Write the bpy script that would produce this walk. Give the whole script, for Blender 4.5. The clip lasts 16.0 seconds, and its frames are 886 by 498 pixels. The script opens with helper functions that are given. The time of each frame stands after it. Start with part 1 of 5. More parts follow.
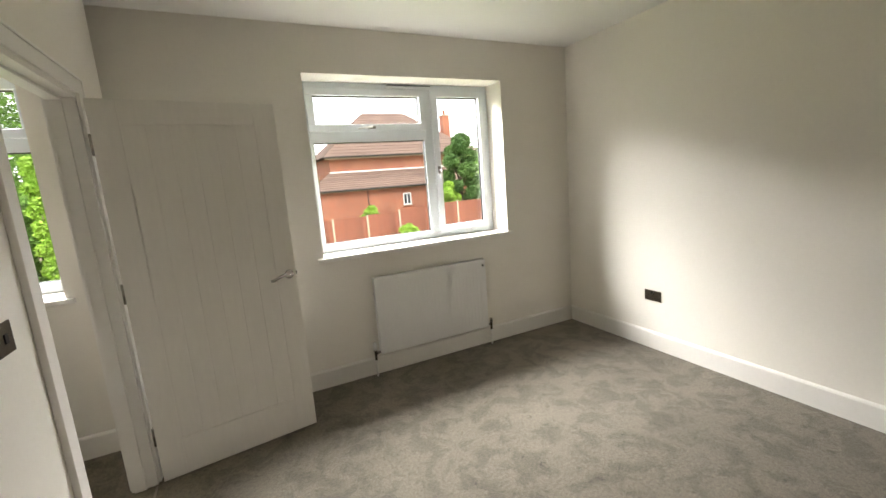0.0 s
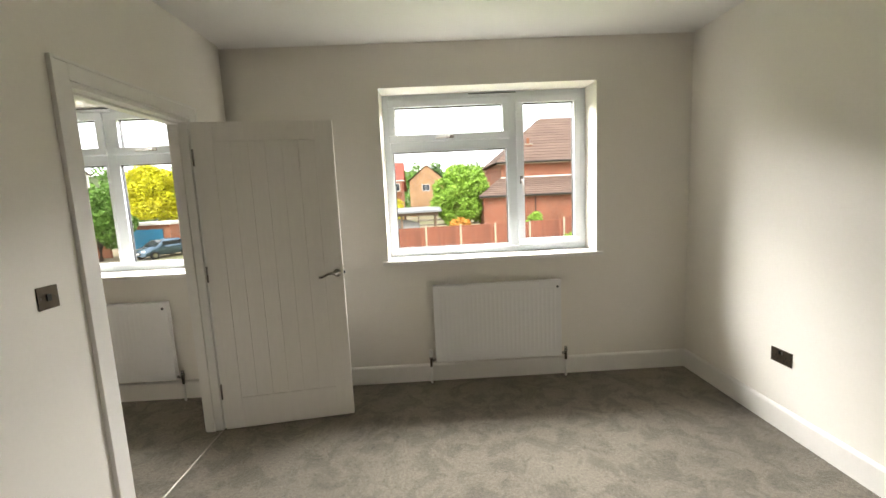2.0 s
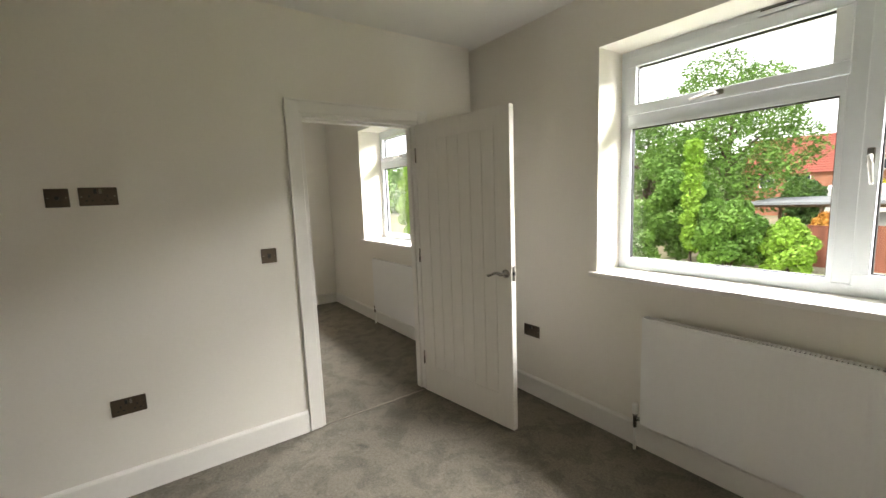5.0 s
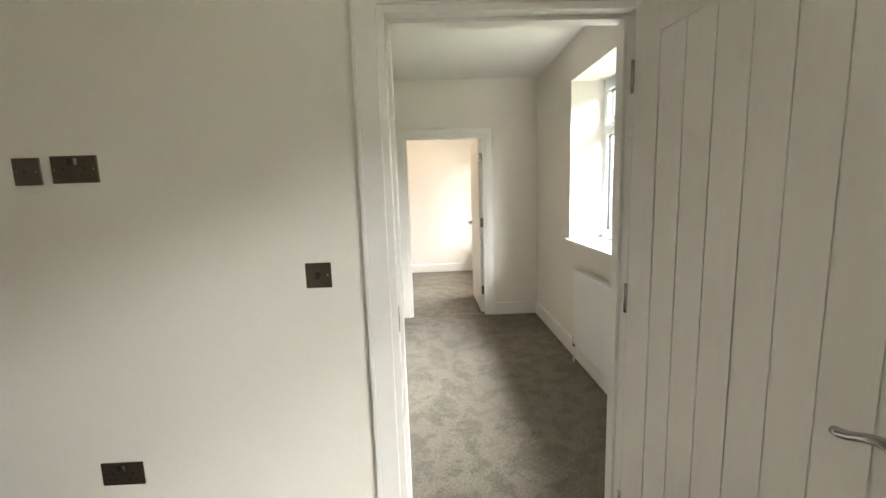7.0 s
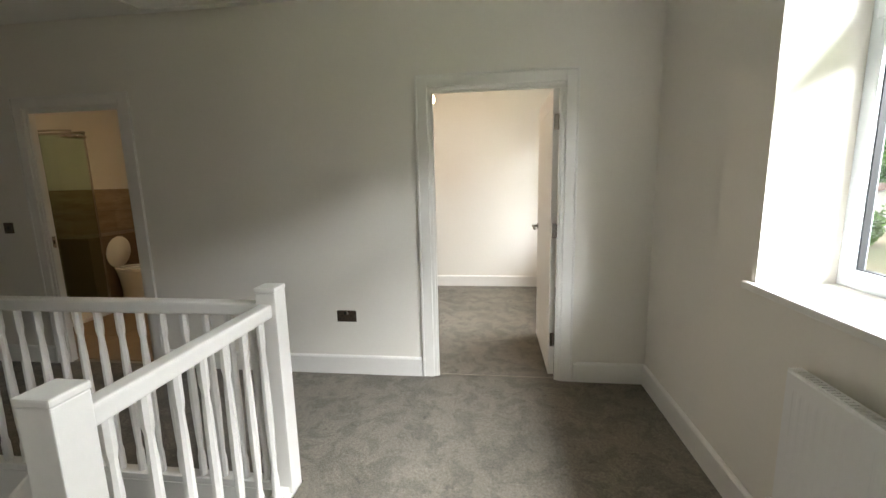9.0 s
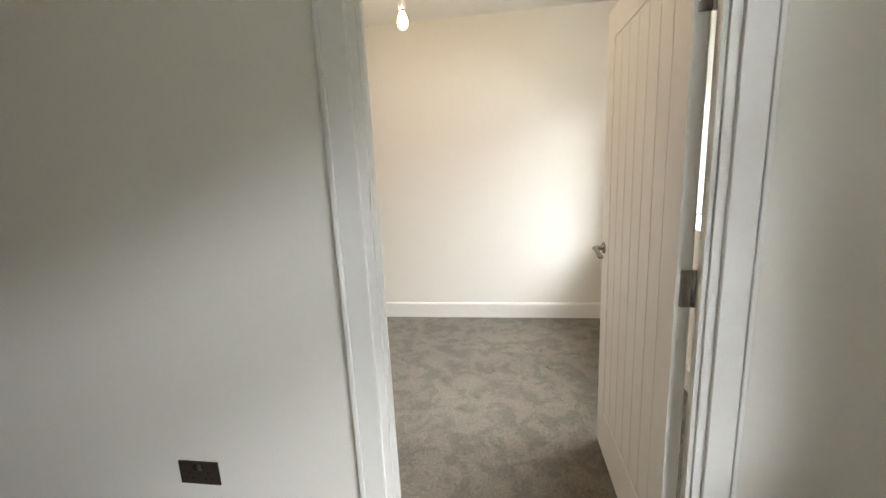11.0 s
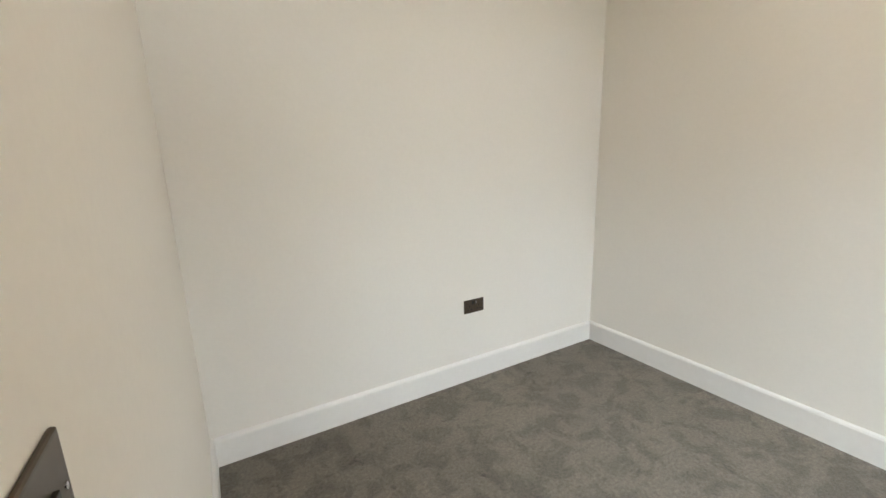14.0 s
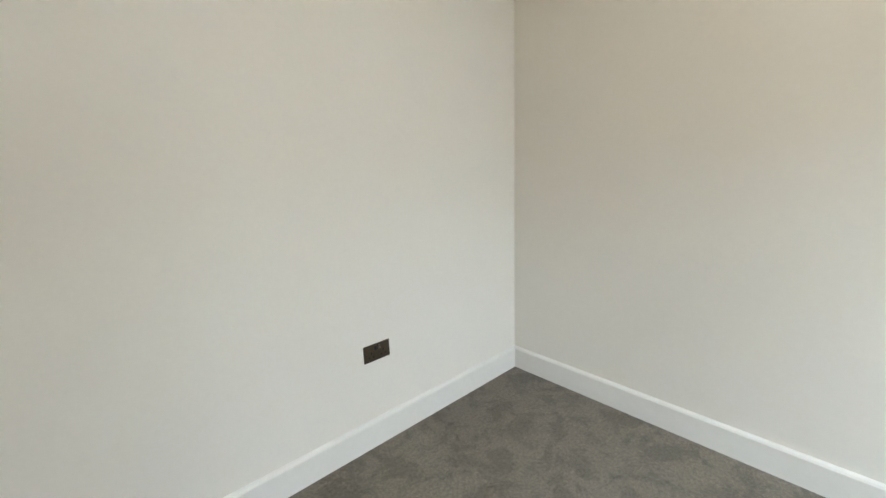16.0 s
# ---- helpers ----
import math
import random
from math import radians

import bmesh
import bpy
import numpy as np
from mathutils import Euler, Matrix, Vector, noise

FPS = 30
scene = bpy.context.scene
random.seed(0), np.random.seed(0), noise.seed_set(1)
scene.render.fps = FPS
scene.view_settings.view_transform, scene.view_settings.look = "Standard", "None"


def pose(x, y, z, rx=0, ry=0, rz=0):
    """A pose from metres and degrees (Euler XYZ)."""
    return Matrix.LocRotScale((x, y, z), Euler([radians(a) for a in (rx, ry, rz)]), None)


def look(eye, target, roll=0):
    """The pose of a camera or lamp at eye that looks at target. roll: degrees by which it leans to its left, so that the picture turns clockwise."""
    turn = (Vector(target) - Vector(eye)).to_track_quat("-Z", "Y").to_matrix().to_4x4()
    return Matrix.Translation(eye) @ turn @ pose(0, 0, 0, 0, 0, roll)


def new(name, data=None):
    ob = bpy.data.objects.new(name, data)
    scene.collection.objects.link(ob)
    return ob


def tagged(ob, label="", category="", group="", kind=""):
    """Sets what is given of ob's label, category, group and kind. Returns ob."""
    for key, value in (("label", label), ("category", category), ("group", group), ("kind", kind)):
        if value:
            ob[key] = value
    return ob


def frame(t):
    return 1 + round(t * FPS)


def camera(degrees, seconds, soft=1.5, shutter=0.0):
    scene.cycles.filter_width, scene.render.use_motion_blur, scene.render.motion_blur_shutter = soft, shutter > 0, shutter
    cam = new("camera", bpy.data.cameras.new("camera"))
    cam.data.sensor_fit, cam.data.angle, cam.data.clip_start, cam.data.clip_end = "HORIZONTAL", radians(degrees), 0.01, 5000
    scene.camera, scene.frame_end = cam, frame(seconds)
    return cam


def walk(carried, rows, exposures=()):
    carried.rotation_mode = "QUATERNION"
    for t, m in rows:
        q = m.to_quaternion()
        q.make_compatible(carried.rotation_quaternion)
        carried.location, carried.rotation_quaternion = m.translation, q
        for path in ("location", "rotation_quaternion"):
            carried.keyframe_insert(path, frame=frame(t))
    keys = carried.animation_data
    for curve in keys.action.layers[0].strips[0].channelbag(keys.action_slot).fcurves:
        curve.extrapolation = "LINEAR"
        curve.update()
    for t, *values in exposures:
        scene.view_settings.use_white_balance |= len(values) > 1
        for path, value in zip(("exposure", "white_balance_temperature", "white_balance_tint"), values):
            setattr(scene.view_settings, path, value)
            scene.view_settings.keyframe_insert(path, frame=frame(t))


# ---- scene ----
cam = camera(94.3, 16.0)
PATH = [
    (0, (0.6, -3.067, 1.491), (1.457, -1.291, 1.16), -4.5),
    (0.5, (0.628, -3.132, 1.423), (1.378, -1.309, 1.085), -4.5),
    (1, (0.866, -3.236, 1.466), (1.358, -1.324, 1.145), -2.8),
    (1.5, (1.16, -3.236, 1.463), (1.438, -1.272, 1.203), -2.6),
    (2, (1.445, -3.18, 1.477), (1.5, -1.197, 1.221), -2.7),
    (2.5, (1.767, -3.204, 1.473), (1.325, -1.271, 1.213), -2.4),
    (3, (2.078, -3.14, 1.463), (1.43, -1.263, 1.224), -1.6),
    (3.5, (2.356, -2.968, 1.486), (1.43, -1.211, 1.245), -2.0),
    (4, (2.575, -2.81, 1.483), (1.307, -1.291, 1.194), -2.8),
    (4.5, (2.623, -2.541, 1.465), (1.149, -1.22, 1.177), -1.3),
    (5, (2.578, -2.183, 1.483), (0.958, -1.038, 1.227), -2.2),
    (5.2, (2.529, -2.058, 1.478), (0.796, -1.092, 1.222), -2.4),
    (7.3, (1.112, -1.176, 1.442), (-0.865, -1.144, 1.143), -1.4),
    (7.5, (0.938, -1.136, 1.445), (-1.036, -1.101, 1.125), -0.7),
    (8, (0.532, -1.04, 1.441), (-1.439, -1.143, 1.118), -2.1),
    (8.5, (0.086, -0.997, 1.444), (-1.864, -1.276, 1.097), -2.1),
    (8.7, (-0.109, -1.025, 1.427), (-2.066, -1.277, 1.1), -1.3),
    (10.8, (-1.986, -1.139, 1.396), (-3.93, -1.402, 1.002), -3.3),
    (11, (-2.139, -1.128, 1.403), (-4.075, -1.434, 1.009), -2.8),
    (11.5, (-2.541, -1.116, 1.378), (-4.48, -1.431, 0.999), -2.5),
    (12, (-2.84, -1.161, 1.391), (-4.777, -1.484, 1.009), -3.2),
    (12.2, (-2.944, -1.165, 1.392), (-4.856, -1.609, 1.009), -2.8),
    (12.5, (-3.141, -1.186, 1.394), (-4.975, -1.863, 0.972), -2.0),
    (13, (-3.33, -1.279, 1.404), (-5.03, -2.239, 0.971), -1.1),
    (13.5, (-3.376, -1.329, 1.422), (-4.713, -2.751, 0.987), -1.6),
    (14, (-3.372, -1.381, 1.384), (-4.35, -3.071, 0.953), -1.6),
    (14.5, (-3.401, -1.401, 1.391), (-4.374, -3.096, 0.964), -1.9),
    (15, (-3.46, -1.45, 1.418), (-4.653, -2.998, 0.992), -2.9),
    (15.5, (-3.614, -1.575, 1.407), (-4.776, -3.154, 1.011), -4.6),
    (16, (-3.754, -1.789, 1.38), (-5.066, -3.237, 0.954), -2.2),
]
EXPOSURE = [(0.0, 1.0, 7200, 14), (5.2, 0.83, 7200, 13), (7.3, 1.35, 6900, 12), (8.0, 1.05, 6800, 11), (8.7, 0.9, 6700, 11), (10.8, 1.0, 6500, 12), (12.5, 0.82, 6300, 10), (14.0, 0.88, 6100, 8), (16.0, 0.83, 5850, 5)]
walk(cam, [(t, look(eye, target, roll)) for t, eye, target, roll in PATH], EXPOSURE)
SKY, SKY_B, BULB, BATH = 1950.0, 300.0, 7.0, 5.0

# ---- world and lights ----
world = bpy.data.worlds.new("world")
scene.world = world
world.use_nodes = True
wn, wl = world.node_tree.nodes, world.node_tree.links
sky = wn.new("ShaderNodeTexSky")
sky.sky_type, sky.sun_disc = "NISHITA", False
sky.sun_elevation, sky.sun_rotation = radians(48), radians(200)
sky.air_density, sky.dust_density, sky.ozone_density = 1.0, 6.0, 0.6
soft_sky = wn.new("ShaderNodeMixRGB")
soft_sky.inputs[0].default_value = 0.8
soft_sky.inputs[2].default_value = (13.0, 13.6, 14.4, 1)
wl.new(sky.outputs[0], soft_sky.inputs[1])
wl.new(soft_sky.outputs[0], wn["Background"].inputs[0])
wn["Background"].inputs[1].default_value = 0.15

sun = new("sun", bpy.data.lights.new("sun", "SUN"))
sun.data.energy, sun.data.angle, sun.data.color = 1.5, radians(14), (1.0, 0.96, 0.9)
sun.rotation_euler = (radians(42), 0, radians(-20))


def sky_light(name, eye, target, w, h, watts):
    """An added lamp panel outside the windows, above their heads, standing in for the bright sky."""
    ob = new(name, bpy.data.lights.new(name, "AREA"))
    ob.data.shape, ob.data.size, ob.data.size_y = "RECTANGLE", w, h
    ob.data.energy, ob.data.color = watts, (0.90, 0.96, 1.0)
    ob.matrix_world = look(eye, target)


sky_light("sky_light_front", (2.1, 2.3, 3.7), (2.1, -3.0, 1.9), 9.4, 1.6, SKY)
sky_light("sky_light_second_bedroom", (-4.7, 1.2, 2.7), (-4.7, -3.0, 0.7), 2.2, 1.6, SKY_B)

bulb_lamp = new("bulb_light", bpy.data.lights.new("bulb_light", "POINT"))
bulb_lamp.data.energy, bulb_lamp.data.color, bulb_lamp.data.shadow_soft_size = BULB, (1.0, 0.76, 0.52), 0.03
bulb_lamp.location = (-4.54, -1.67, 2.19)

bath_lamp = new("bathroom_downlight", bpy.data.lights.new("bathroom_downlight", "AREA"))
bath_lamp.data.shape, bath_lamp.data.size = "DISK", 0.12
bath_lamp.data.energy, bath_lamp.data.color = BATH, (1.0, 0.72, 0.42)
bath_lamp.location = (-4.4, -5.0, 2.585)


# ---- materials ----
def material(name, rgb, rough=0.6, metal=0.0, var=0.08, scale=6.0, fine=120.0, bump=0.05, bump_scale=None, rgb2=None,
             spec=0.5, stretch=(1, 1, 1), island=0.0, objvar=0.0):
    """A painted or natural surface: two scales of colour variation and a fine relief."""
    m = bpy.data.materials.new(name)
    m.use_nodes = True
    n, l = m.node_tree.nodes, m.node_tree.links
    b = n["Principled BSDF"]
    b.inputs["Roughness"].default_value, b.inputs["Metallic"].default_value = rough, metal
    b.inputs["Specular IOR Level"].default_value = spec
    co = n.new("ShaderNodeNewGeometry")
    mp = n.new("ShaderNodeMapping")
    mp.inputs["Scale"].default_value = stretch
    l.new(co.outputs["Position"], mp.inputs[0])
    big = n.new("ShaderNodeTexNoise")
    big.inputs["Scale"].default_value, big.inputs["Detail"].default_value = scale, 6
    small = n.new("ShaderNodeTexNoise")
    small.inputs["Scale"].default_value, small.inputs["Detail"].default_value = fine, 3
    l.new(mp.outputs[0], big.inputs["Vector"])
    l.new(mp.outputs[0], small.inputs["Vector"])
    ramp = n.new("ShaderNodeMapRange")
    ramp.inputs[1].default_value, ramp.inputs[2].default_value = 0.3, 0.7
    l.new(big.outputs[0], ramp.inputs[0])
    mix = n.new("ShaderNodeMixRGB")
    c2 = rgb2 or tuple(c * (1 - var) for c in rgb)
    mix.inputs[1].default_value, mix.inputs[2].default_value = (*rgb, 1), (*c2, 1)
    l.new(ramp.outputs[0], mix.inputs[0])
    hsv = n.new("ShaderNodeHueSaturation")
    l.new(mix.outputs[0], hsv.inputs["Color"])
    val = n.new("ShaderNodeMapRange")
    val.inputs[1].default_value, val.inputs[2].default_value = 0.25, 0.75
    val.inputs[3].default_value, val.inputs[4].default_value = 1 - var, 1 + var
    l.new(small.outputs[0], val.inputs[0])
    last = val.outputs[0]
    for amount, socket in ((island, co.outputs["Random Per Island"]), (objvar, None)):
        if amount:
            if socket is None:
                socket = n.new("ShaderNodeObjectInfo").outputs["Random"]
            r = n.new("ShaderNodeMapRange")
            r.inputs[3].default_value, r.inputs[4].default_value = 1 - amount, 1 + amount
            l.new(socket, r.inputs[0])
            mul = n.new("ShaderNodeMath")
            mul.operation = "MULTIPLY"
            l.new(last, mul.inputs[0])
            l.new(r.outputs[0], mul.inputs[1])
            last = mul.outputs[0]
    l.new(last, hsv.inputs["Value"])
    l.new(hsv.outputs[0], b.inputs["Base Color"])
    if bump:
        bp = n.new("ShaderNodeBump")
        bp.inputs["Strength"].default_value, bp.inputs["Distance"].default_value = bump, 0.01
        relief = small
        if bump_scale:
            relief = n.new("ShaderNodeTexNoise")
            relief.inputs["Scale"].default_value, relief.inputs["Detail"].default_value = bump_scale, 4
            l.new(mp.outputs[0], relief.inputs["Vector"])
        l.new(relief.outputs[0], bp.inputs["Height"])
        l.new(bp.outputs[0], b.inputs["Normal"])
    return m


WALL = material("wall_paint", (0.80, 0.762, 0.70), 0.75, var=0.012, scale=1.3, fine=60, bump=0.03, bump_scale=220, spec=0.25)
CEIL = material("ceiling_paint", (0.80, 0.785, 0.755), 0.85, var=0.012, scale=1.1, fine=70, bump=0.03, bump_scale=180, spec=0.2)
TRIM = material("trim_gloss", (0.805, 0.78, 0.74), 0.42, var=0.015, scale=3, fine=40, bump=0.02, bump_scale=90)
DOORW = material("door_paint", (0.80, 0.765, 0.715), 0.45, var=0.02, scale=4, fine=50, bump=0.03, bump_scale=160, stretch=(1, 1, 0.15))
UPVC = material("upvc", (0.74, 0.78, 0.81), 0.3, var=0.01, scale=5, fine=60, bump=0.0)
GASKET = material("gasket", (0.02, 0.02, 0.022), 0.6, var=0.1, bump=0.0)
RADW = material("radiator_enamel", (0.80, 0.79, 0.78), 0.35, var=0.01, scale=4, fine=60, bump=0.01)
CHROME = material("chrome", (0.42, 0.40, 0.38), 0.22, metal=1, var=0.03, scale=30, bump=0.0)
BRONZE = material("brushed_bronze_plate", (0.125, 0.10, 0.075), 0.36, metal=0.85, var=0.12, scale=12, fine=300, bump=0.04, stretch=(8, 8, 0.5))
DARK = material("dark_plastic", (0.018, 0.016, 0.014), 0.4, var=0.1, bump=0.0)
STRIP = material("threshold_strip", (0.36, 0.32, 0.27), 0.35, metal=0.9, var=0.08, scale=30, bump=0.02)
WPLASTIC = material("white_plastic", (0.82, 0.81, 0.78), 0.35, var=0.01, bump=0.0)
CERAMIC = material("ceramic", (0.85, 0.83, 0.79), 0.12, var=0.01, bump=0.0)
TILE = material("bath_tile", (0.26, 0.185, 0.115), 0.3, var=0.12, scale=3, fine=14, rgb2=(0.40, 0.31, 0.21), bump=0.03, stretch=(1, 0.6, 5), objvar=0.12)
VANITY = material("vanity_wood", (0.20, 0.14, 0.09), 0.45, var=0.15, scale=6, fine=40, bump=0.04, stretch=(3, 1, 8))
GROUT = material("grout", (0.33, 0.28, 0.22), 0.8, var=0.05)
BATHFLOOR = material("bath_floor_tile", (0.33, 0.24, 0.15), 0.4, var=0.08, scale=5, objvar=0.08)


def carpet_material():
    """Short grey pile carpet with torn-edged brushed patches; the shading of pile leaning one way or the other is
    painted in.
    """
    m = bpy.data.materials.new("carpet_pile")
    m.use_nodes = True
    n, l = m.node_tree.nodes, m.node_tree.links
    b = n["Principled BSDF"]
    b.inputs["Roughness"].default_value = 0.95
    b.inputs["Specular IOR Level"].default_value = 0.1
    b.inputs["Sheen Weight"].default_value, b.inputs["Sheen Roughness"].default_value = 0.12, 0.5
    co = n.new("ShaderNodeNewGeometry")

    def grain(scale, detail, rough, warp, lo, hi, out_lo, out_hi, smooth=False):
        tex = n.new("ShaderNodeTexNoise")
        tex.inputs["Scale"].default_value, tex.inputs["Detail"].default_value = scale, detail
        tex.inputs["Roughness"].default_value, tex.inputs["Distortion"].default_value = rough, warp
        l.new(co.outputs["Position"], tex.inputs["Vector"])
        span = n.new("ShaderNodeMapRange")
        if smooth:
            span.interpolation_type = "SMOOTHSTEP"
        for k, v in enumerate((lo, hi, out_lo, out_hi)):
            span.inputs[k + 1].default_value = v
        l.new(tex.outputs[0], span.inputs[0])
        return tex, span.outputs[0]

    def times(a, c):
        node = n.new("ShaderNodeMath")
        node.operation = "MULTIPLY"
        l.new(a, node.inputs[0])
        l.new(c, node.inputs[1])
        return node.outputs[0]

    # shading of the leaning pile and its dents, multiplied into the base colour
    brushed, patch = grain(7.0, 7, 0.64, 0.6, 0.41, 0.55, 0.79, 1.06, True)
    dent, dark = grain(12.0, 6, 0.68, 0.8, 0.31, 0.42, 0.70, 1.0, True)
    wide, sweep = grain(1.1, 3, 0.5, 0.4, 0.35, 0.65, 0.90, 1.10)
    tuft, fleck = grain(240, 3, 0.5, 0.0, 0.3, 0.7, 0.74, 1.24)
    clump, speck = grain(70, 3, 0.6, 0.0, 0.3, 0.7, 0.78, 1.22)
    value = times(times(times(patch, dark), times(fleck, speck)), sweep)
    hsv = n.new("ShaderNodeHueSaturation")
    hsv.inputs["Color"].default_value = (0.199, 0.176, 0.141, 1)
    l.new(value, hsv.inputs["Value"])
    l.new(hsv.outputs[0], b.inputs["Base Color"])
    add = n.new("ShaderNodeMath")
    l.new(tuft.outputs[0], add.inputs[0])
    l.new(brushed.outputs[0], add.inputs[1])
    bp = n.new("ShaderNodeBump")
    bp.inputs["Strength"].default_value, bp.inputs["Distance"].default_value = 0.8, 0.008
    l.new(add.outputs[0], bp.inputs["Height"])
    l.new(bp.outputs[0], b.inputs["Normal"])
    return m


CARPET = carpet_material()


def glass_material(name, tint, gloss):
    m = bpy.data.materials.new(name)
    m.use_nodes = True
    n, l = m.node_tree.nodes, m.node_tree.links
    n.remove(n["Principled BSDF"])
    see, shine, mix, fres = (n.new("ShaderNodeBsdfTransparent"), n.new("ShaderNodeBsdfGlossy"),
                             n.new("ShaderNodeMixShader"), n.new("ShaderNodeLayerWeight"))
    see.inputs[0].default_value = (*tint, 1)
    shine.inputs["Roughness"].default_value = 0.02
    power, scaled = n.new("ShaderNodeMath"), n.new("ShaderNodeMath")
    power.operation, power.inputs[1].default_value = "POWER", 4.0
    scaled.operation, scaled.inputs[1].default_value, scaled.inputs[2].default_value = "MULTIPLY_ADD", 0.6, gloss
    l.new(fres.outputs["Facing"], power.inputs[0])
    l.new(power.outputs[0], scaled.inputs[0])
    l.new(scaled.outputs[0], mix.inputs[0])
    l.new(see.outputs[0], mix.inputs[1])
    l.new(shine.outputs[0], mix.inputs[2])
    l.new(mix.outputs[0], n["Material Output"].inputs[0])
    return m


GLASS = glass_material("window_glass", (0.97, 0.985, 0.98), 0.025)
SHOWER = glass_material("shower_glass", (0.72, 0.80, 0.72), 0.04)


def glow_material(name, rgb, strength):
    m = bpy.data.materials.new(name)
    m.use_nodes = True
    b = m.node_tree.nodes["Principled BSDF"]
    b.inputs["Base Color"].default_value = (0.9, 0.85, 0.78, 1)
    b.inputs["Emission Color"].default_value, b.inputs["Emission Strength"].default_value = (*rgb, 1), strength
    return m


BULB_ON = glow_material("lit_bulb", (1.0, 0.62, 0.32), 9.0)
BULB_OFF = material("opal_bulb", (0.82, 0.81, 0.79), 0.15, var=0.01, bump=0.0)
DOWNLIGHT = glow_material("downlight_lens", (1.0, 0.75, 0.45), 8.0)


def brick_material(name, c1, c2, mortar, w=0.225, h=0.075):
    m = bpy.data.materials.new(name)
    m.use_nodes = True
    n, l = m.node_tree.nodes, m.node_tree.links
    b = n["Principled BSDF"]
    b.inputs["Roughness"].default_value = 0.85
    co = n.new("ShaderNodeNewGeometry")
    sep, com, add = n.new("ShaderNodeSeparateXYZ"), n.new("ShaderNodeCombineXYZ"), n.new("ShaderNodeMath")
    l.new(co.outputs["Position"], sep.inputs[0])
    l.new(sep.outputs[0], add.inputs[0])
    l.new(sep.outputs[1], add.inputs[1])
    l.new(add.outputs[0], com.inputs[0])
    l.new(sep.outputs[2], com.inputs[1])
    br = n.new("ShaderNodeTexBrick")
    br.inputs["Color1"].default_value, br.inputs["Color2"].default_value, br.inputs["Mortar"].default_value = (*c1, 1), (*c2, 1), (*mortar, 1)
    br.inputs["Scale"].default_value, br.inputs["Brick Width"].default_value, br.inputs["Row Height"].default_value = 1, w, h
    br.inputs["Mortar Size"].default_value = 0.006
    l.new(com.outputs[0], br.inputs["Vector"])
    noise_tex = n.new("ShaderNodeTexNoise")
    noise_tex.inputs["Scale"].default_value, noise_tex.inputs["Detail"].default_value = 0.8, 6
    l.new(co.outputs["Position"], noise_tex.inputs["Vector"])
    val = n.new("ShaderNodeMapRange")
    val.inputs[1].default_value, val.inputs[2].default_value, val.inputs[3].default_value, val.inputs[4].default_value = 0.3, 0.7, 0.75, 1.2
    l.new(noise_tex.outputs[0], val.inputs[0])
    hsv = n.new("ShaderNodeHueSaturation")
    l.new(val.outputs[0], hsv.inputs["Value"])
    l.new(br.outputs[0], hsv.inputs["Color"])
    l.new(hsv.outputs[0], b.inputs["Base Color"])
    return m


BRICK = brick_material("red_brick", (0.36, 0.115, 0.06), (0.27, 0.085, 0.05), (0.33, 0.26, 0.2))
BRICK_ORANGE = brick_material("orange_brick", (0.40, 0.15, 0.08), (0.33, 0.11, 0.06), (0.36, 0.3, 0.24))
BRICK_TAN = brick_material("tan_brick", (0.42, 0.25, 0.12), (0.36, 0.2, 0.1), (0.4, 0.33, 0.26))
ROOF_BROWN = material("brown_roof_tiles", (0.13, 0.085, 0.07), 0.9, var=0.25, scale=1.2, fine=18, rgb2=(0.19, 0.13, 0.105), bump=0.4, bump_scale=9, island=0.12)
ROOF_RED = material("red_roof_tiles", (0.33, 0.09, 0.065), 0.85, var=0.2, scale=0.8, fine=14, rgb2=(0.26, 0.07, 0.05), bump=0.4, bump_scale=8, island=0.12)
FENCE = material("fence_board", (0.25, 0.085, 0.06), 0.85, var=0.2, scale=2, fine=30, rgb2=(0.19, 0.07, 0.05), bump=0.3, stretch=(6, 6, 0.6), island=0.22)
FENCE_OR = material("new_fence_board", (0.46, 0.2, 0.08), 0.8, var=0.15, scale=2, fine=30, bump=0.3, stretch=(6, 6, 0.6), island=0.15)
CONCRETE = material("concrete", (0.42, 0.38, 0.32), 0.9, var=0.12, scale=3, fine=50, bump=0.2)
RENDER_W = material("white_render", (0.75, 0.74, 0.71), 0.85, var=0.06, scale=1, fine=20, bump=0.1)
GREYROOF = material("felt_roof", (0.27, 0.29, 0.31), 0.85, var=0.1, scale=1.5, fine=30, bump=0.1)
TIMBER = material("weathered_timber", (0.22, 0.16, 0.11), 0.9, var=0.2, scale=4, fine=40, bump=0.2)
HULL = material("white_gelcoat", (0.78, 0.78, 0.77), 0.25, var=0.04, scale=1)
BLUE = material("blue_paint", (0.05, 0.30, 0.52), 0.45, var=0.08, scale=2, fine=30)
SOLAR = material("blue_skylight", (0.10, 0.33, 0.6), 0.2, var=0.05)
PANE = material("dark_pane", (0.04, 0.05, 0.06), 0.08, var=0.1, bump=0.0)
CARPAINT = material("grey_blue_car_paint", (0.13, 0.2, 0.27), 0.22, metal=0.5, var=0.03, bump=0.0)
TYRE = material("tyre_rubber", (0.02, 0.02, 0.02), 0.8, var=0.1)
LENS = material("lamp_lens", (0.7, 0.72, 0.74), 0.1, var=0.02, bump=0.0)
BARK = material("bark", (0.10, 0.075, 0.055), 0.95, var=0.3, scale=6, fine=40, bump=0.6, stretch=(2, 2, 0.5))
GRAVEL = material("gravel_and_grass", (0.30, 0.235, 0.165), 0.95, var=0.2, scale=0.12, fine=18, rgb2=(0.11, 0.14, 0.05), bump=0.4)
